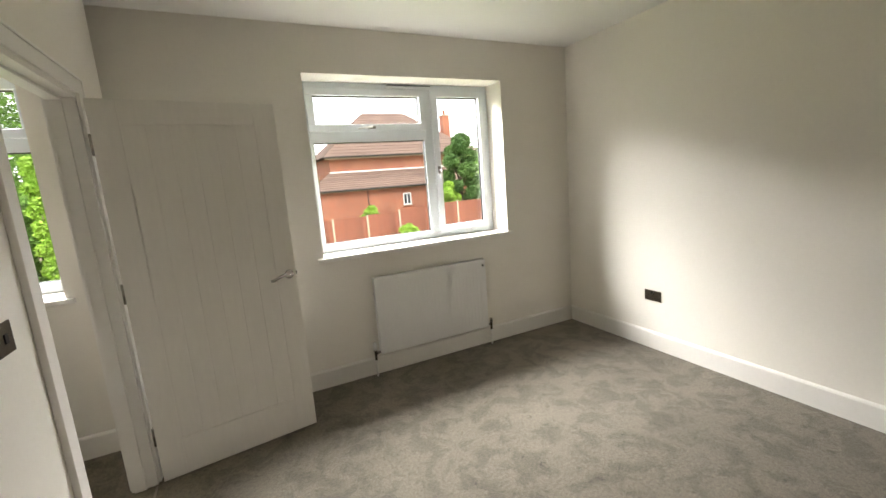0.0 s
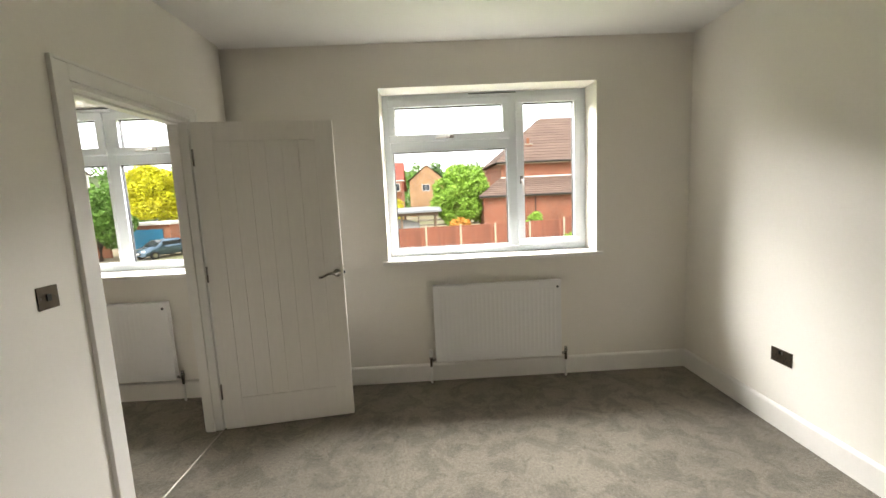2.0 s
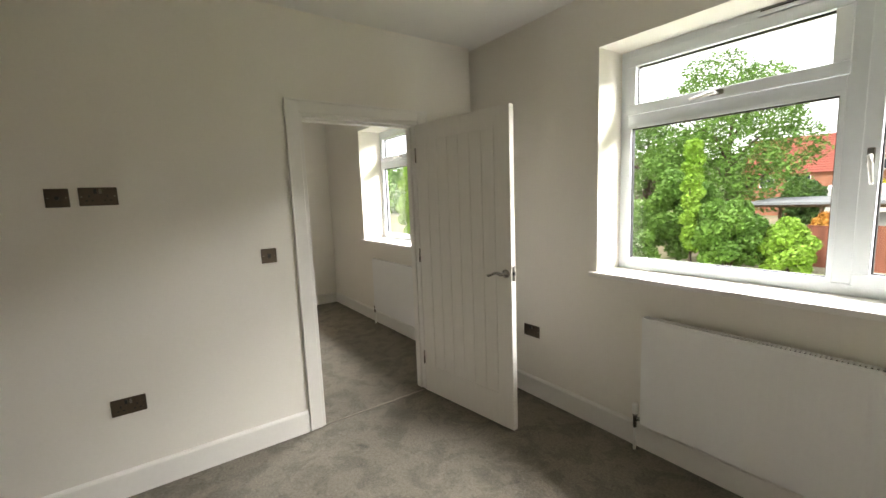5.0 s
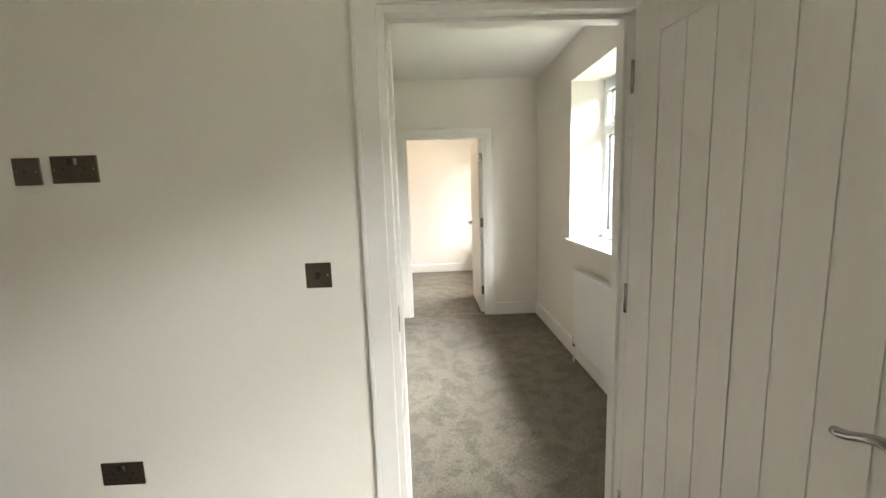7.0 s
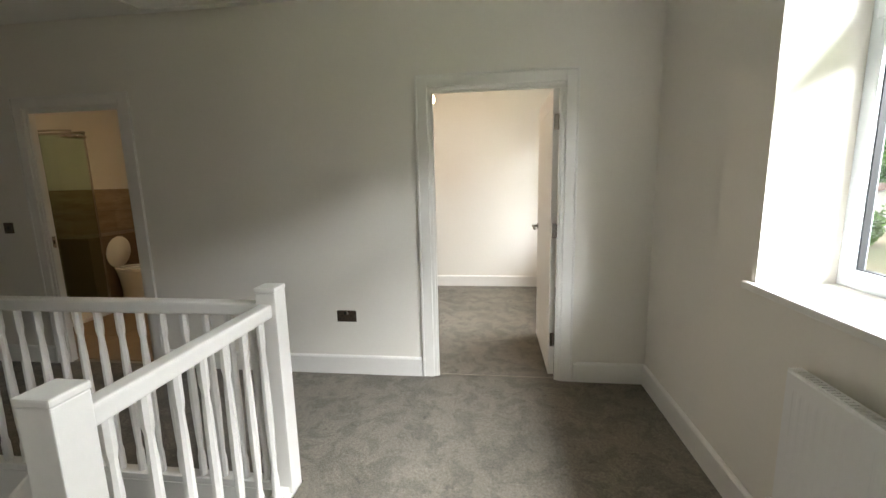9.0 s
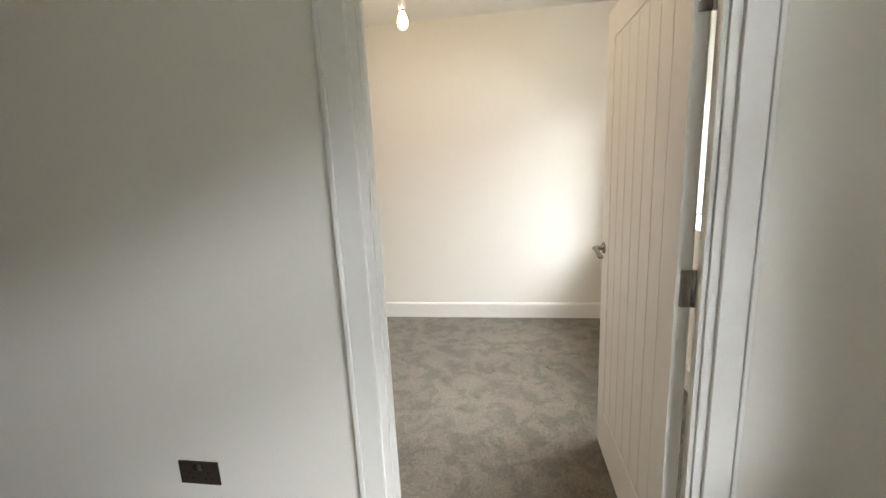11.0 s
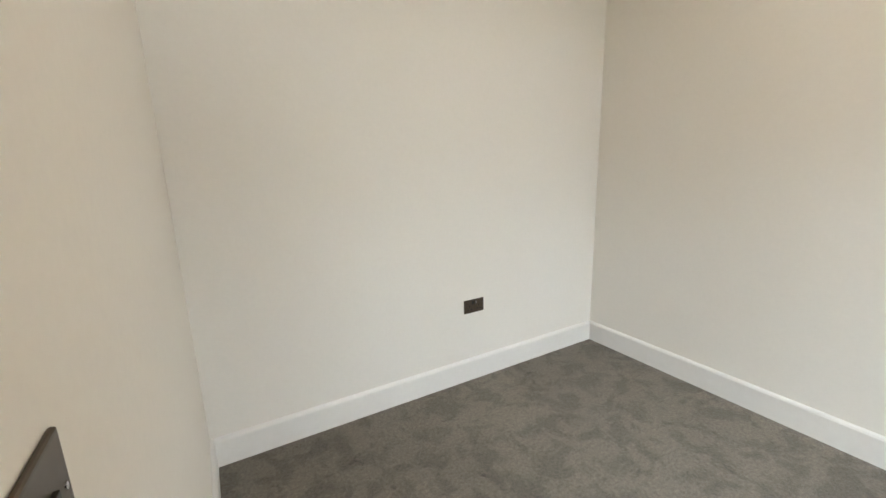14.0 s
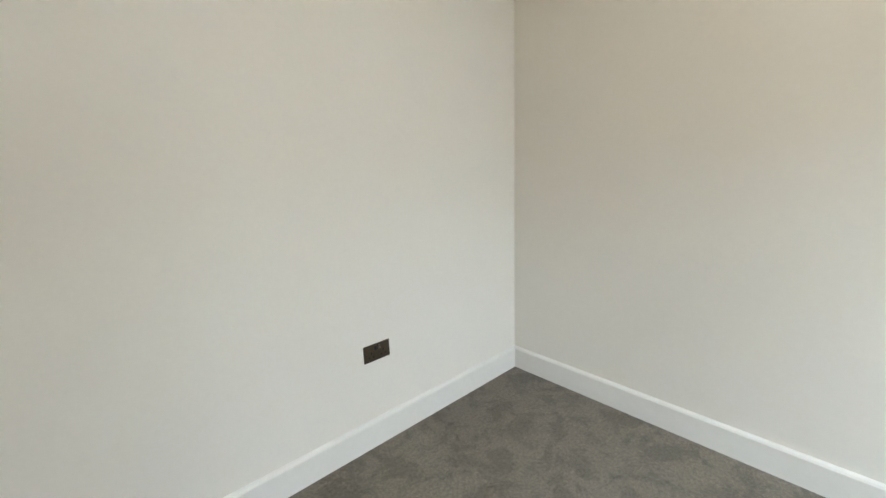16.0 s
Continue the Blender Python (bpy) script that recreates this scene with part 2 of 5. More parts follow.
CABLE = material("cable_black", (0.03, 0.03, 0.03), 0.6, var=0.05, bump=0.0)
HILL = material("wooded_hill", (0.055, 0.09, 0.035), 0.95, var=0.3, scale=0.05, fine=0.6, rgb2=(0.10, 0.13, 0.05), bump=0.6)


def leaf_material(name, rgb, rgb2):
    return material(name, rgb, 0.6, var=0.2, scale=0.7, fine=9, rgb2=rgb2, bump=0.0, island=0.35, spec=0.3)


LEAF_MID = leaf_material("green_leaves", (0.105, 0.225, 0.045), (0.150, 0.285, 0.053))
LEAF_LIGHT = leaf_material("light_green_leaves", (0.210, 0.390, 0.053), (0.285, 0.465, 0.075))
LEAF_DARK = leaf_material("dark_green_leaves", (0.053, 0.128, 0.038), (0.090, 0.180, 0.045))
LEAF_YELLOW = leaf_material("yellow_leaves", (0.620, 0.620, 0.030), (0.620, 0.570, 0.045))
LEAF_PURPLE = leaf_material("purple_leaves", (0.150, 0.090, 0.083), (0.105, 0.090, 0.060))
LEAF_ORANGE = leaf_material("orange_leaves", (0.620, 0.285, 0.060), (0.570, 0.300, 0.060))
GRASS = leaf_material("grass_blades", (0.240, 0.300, 0.075), (0.300, 0.330, 0.105))


# ---- building helpers ----
def part(name, bm, mat, parent=None, label="", smooth=False):
    me = bpy.data.meshes.new(name)
    bm.to_mesh(me)
    bm.free()
    me.materials.append(mat)
    if smooth:
        for p in me.polygons:
            p.use_smooth = True
    ob = new(name, me)
    ob.parent = parent
    if label:
        ob["label"] = label
    return ob


def thing(name, label, category, group="", kind="", m=None):
    ob = new(name)
    ob.empty_display_size = 0.1
    if m is not None:
        ob.matrix_world = m
    return tagged(ob, label, category, group, kind)


def box(x0, y0, z0, x1, y1, z1, bevel=0.0, bm=None, seg=2):
    """A box between two corners, its edges rounded by bevel; added to bm when one is given."""
    b = bmesh.new()
    made = bmesh.ops.create_cube(b, size=1)["verts"]
    for v in made:
        v.co = Vector((x0 + (v.co.x + 0.5) * (x1 - x0), y0 + (v.co.y + 0.5) * (y1 - y0), z0 + (v.co.z + 0.5) * (z1 - z0)))
    if bevel:
        bmesh.ops.bevel(b, geom=b.edges[:], offset=bevel, segments=seg, affect="EDGES", profile=0.6)
    return joined(b, bm)


def joined(b, bm):
    if bm is None:
        return b
    me = bpy.data.meshes.new("tmp")
    b.to_mesh(me)
    b.free()
    bm.from_mesh(me)
    bpy.data.meshes.remove(me)
    return bm


def lathe(profile, seg=24, m=None, bm=None):
    """A solid turned about z from (radius, height) pairs."""
    b = bmesh.new()
    rings = []
    for r, z in profile:
        rings.append([b.verts.new((r * math.cos(a * 2 * math.pi / seg), r * math.sin(a * 2 * math.pi / seg), z)) for a in range(seg)])
    for lo, hi in zip(rings, rings[1:]):
        for k in range(seg):
            b.faces.new((lo[k], lo[(k + 1) % seg], hi[(k + 1) % seg], hi[k]))
    b.faces.new(rings[0][::-1])
    b.faces.new(rings[-1])
    if m is not None:
        b.transform(m)
    return joined(b, bm)


def tube(points, radii, seg=10, flat=1.0, bm=None):
    """A rod swept along points; flat squashes its section."""
    b = bmesh.new()
    pts = [Vector(p) for p in points]
    rings = []
    for k, p in enumerate(pts):
        d = (pts[min(k + 1, len(pts) - 1)] - pts[max(k - 1, 0)]).normalized()
        side = d.cross(Vector((0, 0, 1)))
        side = side.normalized() if side.length > 1e-3 else Vector((1, 0, 0))
        up = side.cross(d)
        r = radii[k] if isinstance(radii, (list, tuple)) else radii
        rings.append([b.verts.new(p + side * r * math.cos(a * 2 * math.pi / seg) + up * r * flat * math.sin(a * 2 * math.pi / seg)) for a in range(seg)])
    for lo, hi in zip(rings, rings[1:]):
        for k in range(seg):
            b.faces.new((lo[k], lo[(k + 1) % seg], hi[(k + 1) % seg], hi[k]))
    b.faces.new(rings[0][::-1])
    b.faces.new(rings[-1])
    bmesh.ops.recalc_face_normals(b, faces=b.faces[:])
    return joined(b, bm)


def slab_with_holes(axis, a0, a1, u0, u1, z0, z1, holes):
    """A wall across one axis ('x' or 'y') from a0 to a1, from u0 to u1 along the other and z0 to z1 up, with openings (u0, u1, z0, z1).
    With axis 'z' the slab is level: a0, a1 are its heights, u is x and the last pair is y."""
    us = sorted({u0, u1, *(v for h in holes for v in h[:2])})
    zs = sorted({z0, z1, *(v for h in holes for v in h[2:])})
    solid = {(i, j): not any(h[0] - 1e-6 < (us[i] + us[i + 1]) / 2 < h[1] + 1e-6 and h[2] - 1e-6 < (zs[j] + zs[j + 1]) / 2 < h[3] + 1e-6 for h in holes)
             for i in range(len(us) - 1) for j in range(len(zs) - 1)}
    b = bmesh.new()

    def at(a, u, z):
        return {"x": (a, u, z), "y": (u, a, z), "z": (u, z, a)}[axis]

    def quad(*pts):
        b.faces.new([b.verts.new(at(*p)) for p in pts])

    for (i, j), on in solid.items():
        if not on:
            continue
        ua, ub, za, zb = us[i], us[i + 1], zs[j], zs[j + 1]
        for a in (a0, a1):
            quad((a, ua, za), (a, ub, za), (a, ub, zb), (a, ua, zb))
        for other, pts in (((i - 1, j), ((ua, za), (ua, zb))), ((i + 1, j), ((ub, za), (ub, zb))), ((i, j - 1), ((ua, za), (ub, za))), ((i, j + 1), ((ua, zb), (ub, zb)))):
            if not solid.get(other, False):
                (p, q), (r, s) = pts
                quad((a0, p, q), (a1, p, q), (a1, r, s), (a0, r, s))
    bmesh.ops.remove_doubles(b, verts=b.verts[:], dist=1e-5)
    bmesh.ops.recalc_face_normals(b, faces=b.faces[:])
    return b


def structure(name, bm, mat, label, category, smooth=False):
    return tagged(part(name, bm, mat, smooth=smooth), label, category, kind="structure")


# ---- the shell ----
H = 2.60
WIN_A = (1.106, 2.745, 0.965, 2.287)
WIN_L = (-2.11, -0.36, 0.965, 2.287)
WIN_B = (-5.20, -3.95, 0.965, 2.287)
DOOR_A = (-1.395, -0.550)
DOOR_B = (-1.508, -0.615)
DOOR_C = (-4.575, -3.750)
TOP = 2.015

structure("wall_north_bedroom", slab_with_holes("y", 0.0, 0.30, -0.055, 3.60, -0.05, H, [WIN_A]), WALL, "off-white painted plaster wall with a deep window opening", "wall")
structure("wall_north_landing", slab_with_holes("y", -0.05, 0.30, -5.93, -0.055, -0.05, H, [WIN_L, WIN_B]), WALL, "off-white painted plaster wall with two window openings", "wall")
structure("wall_west_bedroom", slab_with_holes("x", -0.11, 0.0, -4.30, -0.05, -0.05, H, [(*DOOR_A, -0.05, TOP)]), WALL, "off-white painted wall with an open doorway", "wall")
structure("wall_east_bedroom", slab_with_holes("x", 3.479, 3.60, -4.30, 0.0, -0.05, H, []), WALL, "plain off-white painted wall", "wall")
structure("wall_south_bedroom", slab_with_holes("y", -4.42, -4.30, -0.11, 3.60, -0.05, H, []), WALL, "plain off-white painted wall", "wall")
structure("wall_west_landing", slab_with_holes("x", -3.255, -3.195, -6.30, -0.05, -0.05, H, [(*DOOR_B, -0.05, TOP), (*DOOR_C, -0.05, TOP)]), WALL, "off-white painted wall with two doorways", "wall")
structure("wall_south_landing", slab_with_holes("y", -5.52, -5.40, -3.195, 0.0, -2.75, H, []), WALL, "plain off-white painted wall at the stair's end", "wall")
structure("wall_east_landing", slab_with_holes("x", -0.11, 0.0, -5.40, -4.42, -2.75, H, []), WALL, "plain off-white painted wall beside the stair", "wall")
structure("wall_stairwell_east", slab_with_holes("x", -0.11, -0.03, -4.42, -1.987, -2.75, -0.05, []), WALL, "plain off-white stairwell wall", "wall")
structure("wall_stairwell_west", slab_with_holes("x", -2.18, -2.08, -5.40, -1.987, -2.75, -0.24, []), WALL, "plain off-white stairwell wall under the landing", "wall")
structure("wall_stairwell_north", slab_with_holes("y", -1.987, -1.907, -2.08, -0.11, -2.75, -0.24, []), WALL, "plain off-white stairwell wall under the landing", "wall")
structure("wall_west_second_bedroom", slab_with_holes("x", -5.93, -5.808, -6.42, -0.05, -0.05, H, []), WALL, "plain warm-white painted wall", "wall")
structure("wall_south_second_bedroom", slab_with_holes("y", -3.478, -3.378, -5.808, -3.255, -0.05, H, []), WALL, "plain warm-white painted wall above a white skirting", "wall")
structure("wall_south_bathroom", slab_with_holes("y", -6.42, -6.30, -5.808, -3.195, -0.05, H, []), WALL, "plain cream painted bathroom wall", "wall")
structure("ceiling_bedroom", slab_with_holes("z", H, H + 0.12, -0.055, 3.60, -4.42, 0.30, []), CEIL, "smooth white painted ceiling", "ceiling")
structure("ceiling_landing", slab_with_holes("z", H, H + 0.12, -5.93, -0.055, -6.42, 0.30, []), CEIL, "smooth white painted ceiling", "ceiling")
structure("floor_bedroom", slab_with_holes("z", -0.20, 0.0, -0.05, 3.60, -4.42, 0.0, []), CARPET, "mottled grey short-pile carpet with brushed patches", "carpet")
structure("floor_landing", slab_with_holes("z", -0.24, -0.001, -3.225, -0.05, -5.40, -0.05, [(-2.08, -0.11, -5.40, -1.987)]), CARPET, "mottled grey short-pile landing carpet", "carpet")
structure("floor_second_bedroom", slab_with_holes("z", -0.20, 0.0, -5.81, -3.225, -3.43, -0.05, []), CARPET, "mottled grey short-pile carpet", "carpet")
structure("floor_bathroom", slab_with_holes("z", -0.20, -0.012, -5.81, -3.225, -6.30, -3.43, []), GROUT, "grouted bed of a tiled bathroom floor", "floor")
structure("floor_hall", slab_with_holes("z", -2.85, -2.75, -2.18, 0.0, -5.52, -1.907, []), CARPET, "grey carpet at the foot of the stair", "carpet")


def skirting(name, runs):
    """White skirting boards with a chamfered top; each run is (x0, y0, x1, y1, nx, ny), the wall's line and the way into the room."""
    t = thing(name, "white gloss skirting board with a chamfered top", "skirting board", kind="structure")
    for x0, y0, x1, y1, nx, ny in runs:
        b = bmesh.new()
        prof = [(0, 0), (0.018, 0), (0.018, 0.128), (0.013, 0.137), (0.004, 0.143), (0, 0.143)]
        ends = [[b.verts.new((x + nx * d, y + ny * d, z)) for d, z in prof] for x, y in ((x0, y0), (x1, y1))]
        for k in range(len(prof)):
            b.faces.new((ends[0][k], ends[0][(k + 1) % 6], ends[1][(k + 1) % 6], ends[1][k]))
        b.faces.new(ends[0])
        b.faces.new(ends[1][::-1])
        bmesh.ops.recalc_face_normals(b, faces=b.faces[:])
        part("board", b, TRIM, t)
    return t


AW = 0.086
skirting("baseboard_bedroom", [(0.018, 0, 3.461, 0, 0, -1), (3.479, 0, 3.479, -4.30, -1, 0), (0.0, -4.30, 0.0, DOOR_A[0] - AW, 1, 0), (0.018, -4.30, 3.461, -4.30, 0, 1), (0, 0, 0, DOOR_A[1] + AW, 1, 0)])
skirting("baseboard_landing", [(-3.182, -0.05, -0.128, -0.05, 0, -1), (-0.11, -0.05, -0.11, DOOR_A[1] + AW, -1, 0), (-0.11, DOOR_A[0] - AW, -0.11, -1.977, -1, 0),
                               (-3.195, -0.05, -3.195, DOOR_B[1] + AW, 1, 0), (-3.195, DOOR_B[0] - AW, -3.195, DOOR_C[1] + AW, 1, 0), (-3.195, DOOR_C[0] - AW, -3.195, -5.40, 1, 0)])
skirting("baseboard_second_bedroom", [(-5.79, -0.05, -3.273, -0.05, 0, -1), (-5.808, -0.05, -5.808, -3.378, 1, 0), (-5.79, -3.378, -3.273, -3.378, 0, 1),
                                      (-3.255, -3.378, -3.255, DOOR_B[0] - AW, -1, 0), (-3.255, -0.05, -3.255, DOOR_B[1] + AW, -1, 0)])


def door_frame(name, xa, xb, y0, y1, leaf_side):
    """Lining, stops and flat architraves with a bead round an opening in a wall across x."""
    t = thing(name, "white painted door lining with stepped architraves", "door frame", kind="structure")
    part("lining_side", box(xa - 0.004, y0, 0, xb + 0.004, y0 + 0.025, TOP, 0.002), TRIM, t)
    part("lining_side", box(xa - 0.004, y1 - 0.025, 0, xb + 0.004, y1, TOP, 0.002), TRIM, t)
    part("lining_head", box(xa - 0.004, y0 + 0.025, TOP - 0.025, xb + 0.004, y1 - 0.025, TOP, 0.002), TRIM, t)
    s0, s1 = (xa + 0.01, xb - 0.045) if leaf_side > 0 else (xa + 0.042, xb - 0.004)
    part("stop", box(s0, y0 + 0.025, 0, s1, y0 + 0.038, TOP - 0.025, 0.002), TRIM, t)
    part("stop", box(s0, y1 - 0.038, 0, s1, y1 - 0.025, TOP - 0.025, 0.002), TRIM, t)
    part("stop", box(s0, y0 + 0.038, TOP - 0.038, s1, y1 - 0.038, TOP - 0.025, 0.002), TRIM, t)
    px0, px1 = (xb - 0.034, xb - 0.008) if leaf_side > 0 else (xa + 0.008, xa + 0.034)
    part("strike_plate", box(px0, y0 + 0.0248, 0.955, px1, y0 + 0.0268, 1.045, 0.0004), CHROME, t, "chrome strike plate")
    part("latch_hole", box(px0 + 0.007, y0 + 0.0266, 0.985, px1 - 0.007, y0 + 0.0272, 1.015), DARK, t)
    for x, n in ((xa, -1), (xb, 1)):
        for lo, hi, th in ((0.006, AW - 0.014, 0.016), (AW - 0.014, AW, 0.021)):
            xs = sorted((x, x + n * th))
            part("architrave", box(xs[0], y0 + 0.008 - hi, 0, xs[1], y0 + 0.008 - lo, TOP - 0.008 + hi, 0.003), TRIM, t)
            part("architrave", box(xs[0], y1 - 0.008 + lo, 0, xs[1], y1 - 0.008 + hi, TOP - 0.008 + hi, 0.003), TRIM, t)
            part("architrave", box(xs[0], y0 + 0.008 - lo, TOP - 0.008 + lo, xs[1], y1 - 0.008 + lo, TOP - 0.008 + hi, 0.003), TRIM, t)
    return t


door_frame("door_frame_1", -0.11, 0.0, *DOOR_A, 1)
door_frame("door_frame_2", -3.255, -3.195, *DOOR_B, -1)
door_frame("door_frame_3", -3.255, -3.195, *DOOR_C, -1)


def lever(side, parent):
    """A satin chrome lever on a round rose; side is the face of the leaf it stands on."""
    y = 0.04 if side > 0 else 0.0
    h = part("door_handle", lathe([(0.0, 0), (0.026, 0), (0.026, 0.006), (0.022, 0.009), (0.011, 0.010), (0.010, 0.045), (0.0, 0.047)], 28,
                                  Matrix.Translation((0.786, y, 1.0)) @ pose(0, 0, 0, -90 * side, 0, 0)), CHROME, parent, "satin chrome lever handle on a round rose", True)
    o = side * 0.042
    pts = [(0.786 - k * 0.0125, y + o + side * 0.004 * math.sin(k * 0.5), 1.0 + 0.009 * math.sin(k * 0.62 - 0.4) - 0.001 * k) for k in range(10)]
    part("lever", tube(pts, [0.012, 0.013, 0.0125, 0.012, 0.0115, 0.011, 0.011, 0.0115, 0.012, 0.010], 12, 0.75), CHROME, h, smooth=True)
    return h


def door(name, m, label):
    """A cottage door: framed leaf with vertical boards, seen on both faces. Local x runs from hinge to latch, y through the leaf."""
    t = thing(name, label, "door", kind="structure", m=m)
    w, h = 0.826, 1.981
    part("core", box(0.001, 0.005, 0.008, w - 0.001, 0.035, h, 0.0), DOORW, t)
    for y0, y1 in ((0.0, 0.0051), (0.0349, 0.04)):
        for x0, x1, z0, z1 in ((0, 0.112, 0.007, h), (w - 0.112, w, 0.007, h)):
            part("stile", box(x0, y0, z0, x1, y1, z1, 0.0012), DOORW, t)
        for z0, z1 in ((0.007, 0.215), (h - 0.115, h)):
            part("rail", box(0.1125, y0, z0, w - 0.1125, y1, z1, 0.0012), DOORW, t)
        n = 6
        bw = (w - 0.224 - 0.008) / n
        for k in range(n):
            x0 = 0.116 + k * bw
            part("plank", box(x0 + 0.002, y0 + (0.001 if y0 == 0 else 0), 0.221, x0 + bw - 0.002, y1 - (0 if y0 == 0 else 0.001), h - 0.121, 0.0015), DOORW, t)
    for x0, x1 in ((0.0, 0.0012), (w - 0.0012, w)):
        part("edge_lipping", box(x0, 0.0052, 0.007, x1, 0.0348, h, 0), TRIM, t)
    for s in (-1, 1):
        lever(s, t)
    part("latch_plate", box(w, 0.0075, 0.955, w + 0.002, 0.0325, 1.045, 0.0005), CHROME, t, "chrome latch plate")
    part("latch_bolt", box(w + 0.002, 0.013, 0.99, w + 0.011, 0.027, 1.01, 0.003), DARK, t)
    for z in (0.22, 1.0, 1.72):
        hg = part("hinge", box(-0.003, 0.0, z, 0.0, 0.03, z + 0.1, 0.0005), CHROME, t, "chrome butt hinge")
        part("knuckle", lathe([(0.0055, z), (0.0055, z + 0.1)], 12, Matrix.Translation((-0.004, -0.004, 0))), CHROME, hg, smooth=True)
    return t


door("door_1", pose(0.034, -0.588, 0.006, 0, 0, 8.0), "white painted boarded door standing open")
door("door_2", Matrix.Translation((-3.264, -0.648, 0.006)) @ pose(0, 0, 0, 0, 0, 180.2), "white painted boarded door standing open into the bedroom")
door("door_3", pose(-3.275, -3.79, -0.006, 0, 0, 177), "white painted bathroom door standing open")

for nm, x, (y0, y1), z in (("threshold_1", 0.0, DOOR_A, 0.0), ("threshold_2", -3.225, DOOR_B, 0.0), ("threshold_3", -3.22, DOOR_C, 0.0)):
    structure(nm, box(x - 0.005, y0 + 0.026, z - 0.002, x + 0.005, y1 - 0.026, z + 0.004, 0.0015), STRIP, "metal carpet strip across the doorway", "threshold strip")


# ---- windows ----
def window(name, x0, x1, z0, z1, mull, wall_in, lights, label):
    """A white uPVC window set deep in its opening. lights: for each column 'top' (a top-hung fanlight over a fixed pane) or 'side' (one casement)."""
    t = thing(name, label, "window", kind="structure")
    sill = z0 + 0.025
    ya, yb = 0.232, 0.288
    fr = 0.050
    part("window_sill", box(x0 - 0.045, wall_in - 0.028, z0 - 0.005, x1 + 0.045, wall_in - 0.0005, sill, 0.006), TRIM, t, "white gloss window board")
    part("window_sill", box(x0 + 0.001, wall_in - 0.0005, z0 + 0.001, x1 - 0.001, ya, sill, 0.0), TRIM, t, "white gloss window board")
    for a, b, c, d in ((x0, sill, x0 + fr, z1), (x1 - fr, sill, x1, z1), (x0 + fr, sill, x1 - fr, sill + fr), (x0 + fr, z1 - fr, x1 - fr, z1), (mull - 0.036, sill + fr, mull + 0.036, z1 - fr)):
        part("window_frame", box(a, ya, b, c, yb, d, 0.004), UPVC, t)
    part("drip_sill", box(x0 - 0.03, yb, z0 - 0.03, x1 + 0.03, yb + 0.12, sill + 0.01, 0.005), UPVC, t)
    tz = sill + (z1 - sill) * 0.695
    for (a, b), kind in zip(((x0 + fr, mull - 0.036), (mull + 0.036, x1 - fr)), lights):
        lo, hi = sill + fr, z1 - fr
        sashes = []
        if kind == "top":
            part("transom", box(a, ya, tz - 0.034, b, yb, tz + 0.034, 0.004), UPVC, t)
            sashes.append((a, b, tz + 0.034, hi))
            part("glazing_bead", slab_with_holes("y", ya - 0.004, ya + 0.030, a - 0.001, b + 0.001, lo - 0.001, tz - 0.033, [(a + 0.018, b - 0.018, lo + 0.018, tz - 0.052)]), UPVC, t)
            panes = [(a + 0.018, b - 0.018, lo + 0.018, tz - 0.052)]
        else:
            sashes.append((a, b, lo, hi))
            panes = []
        for sa, sb, sl, sh in sashes:
            s = part("sash", box(sa - 0.008, ya - 0.018, sl - 0.008, sb + 0.008, ya + 0.03, sl + 0.048, 0.005), UPVC, t)
            for q in ((sa - 0.008, sh - 0.048, sb + 0.008, sh + 0.008), (sa - 0.008, sl + 0.048, sa + 0.048, sh - 0.048), (sb - 0.048, sl + 0.048, sb + 0.008, sh - 0.048)):
                part("sash_rail", box(q[0], ya - 0.018, q[1], q[2], ya + 0.03, q[3], 0.005), UPVC, s)
            panes.append((sa + 0.048, sb - 0.048, sl + 0.048, sh - 0.048))
            if kind == "top":
                cx, cz = (sa + sb) / 2, sl + 0.022
                hd = part("window_handle", box(cx - 0.032, ya - 0.030, cz - 0.012, cx + 0.032, ya - 0.018, cz + 0.012, 0.004), CHROME, s, "chrome window handle")
                part("lever", tube([(cx - 0.005, ya - 0.032, cz), (cx - 0.004, ya - 0.05, cz), (cx - 0.03, ya - 0.055, cz - 0.004), (cx - 0.115, ya - 0.05, cz - 0.012)], [0.008, 0.009, 0.009, 0.006], 10), WPLASTIC, hd, smooth=True)
            else:
                cx, cz = sa + 0.022, (sl + sh) / 2 - 0.06
                hd = part("window_handle", box(cx - 0.012, ya - 0.030, cz - 0.032, cx + 0.012, ya - 0.018, cz + 0.032, 0.004), CHROME, s, "chrome window handle")
                part("lever", tube([(cx, ya - 0.032, cz), (cx, ya - 0.05, cz - 0.002), (cx + 0.004, ya - 0.055, cz - 0.03), (cx + 0.012, ya - 0.05, cz - 0.115)], [0.008, 0.009, 0.009, 0.006], 10), WPLASTIC, hd, smooth=True)
        for pa, pb, pl, ph in panes:
            yg = ya + 0.022
            part("gasket", slab_with_holes("y", yg - 0.012, yg + 0.012, pa, pb, pl, ph, [(pa + 0.005, pb - 0.005, pl + 0.004, ph - 0.007)]), GASKET, t)
            g = part("pane", box(pa + 0.002, yg - 0.002, pl + 0.002, pb - 0.002, yg + 0.002, ph - 0.002), GLASS, t)
            g.visible_shadow = False
    vx = mull - 0.36
    v = part("trickle_vent", box(vx, ya - 0.016, z1 - 0.036, vx + 0.40, ya - 0.0005, z1 - 0.016, 0.003), UPVC, t)
    part("vent_slot", box(vx + 0.01, ya - 0.0175, z1 - 0.0165, vx + 0.39, ya - 0.004, z1 - 0.011, 0), DARK, v)
    return t


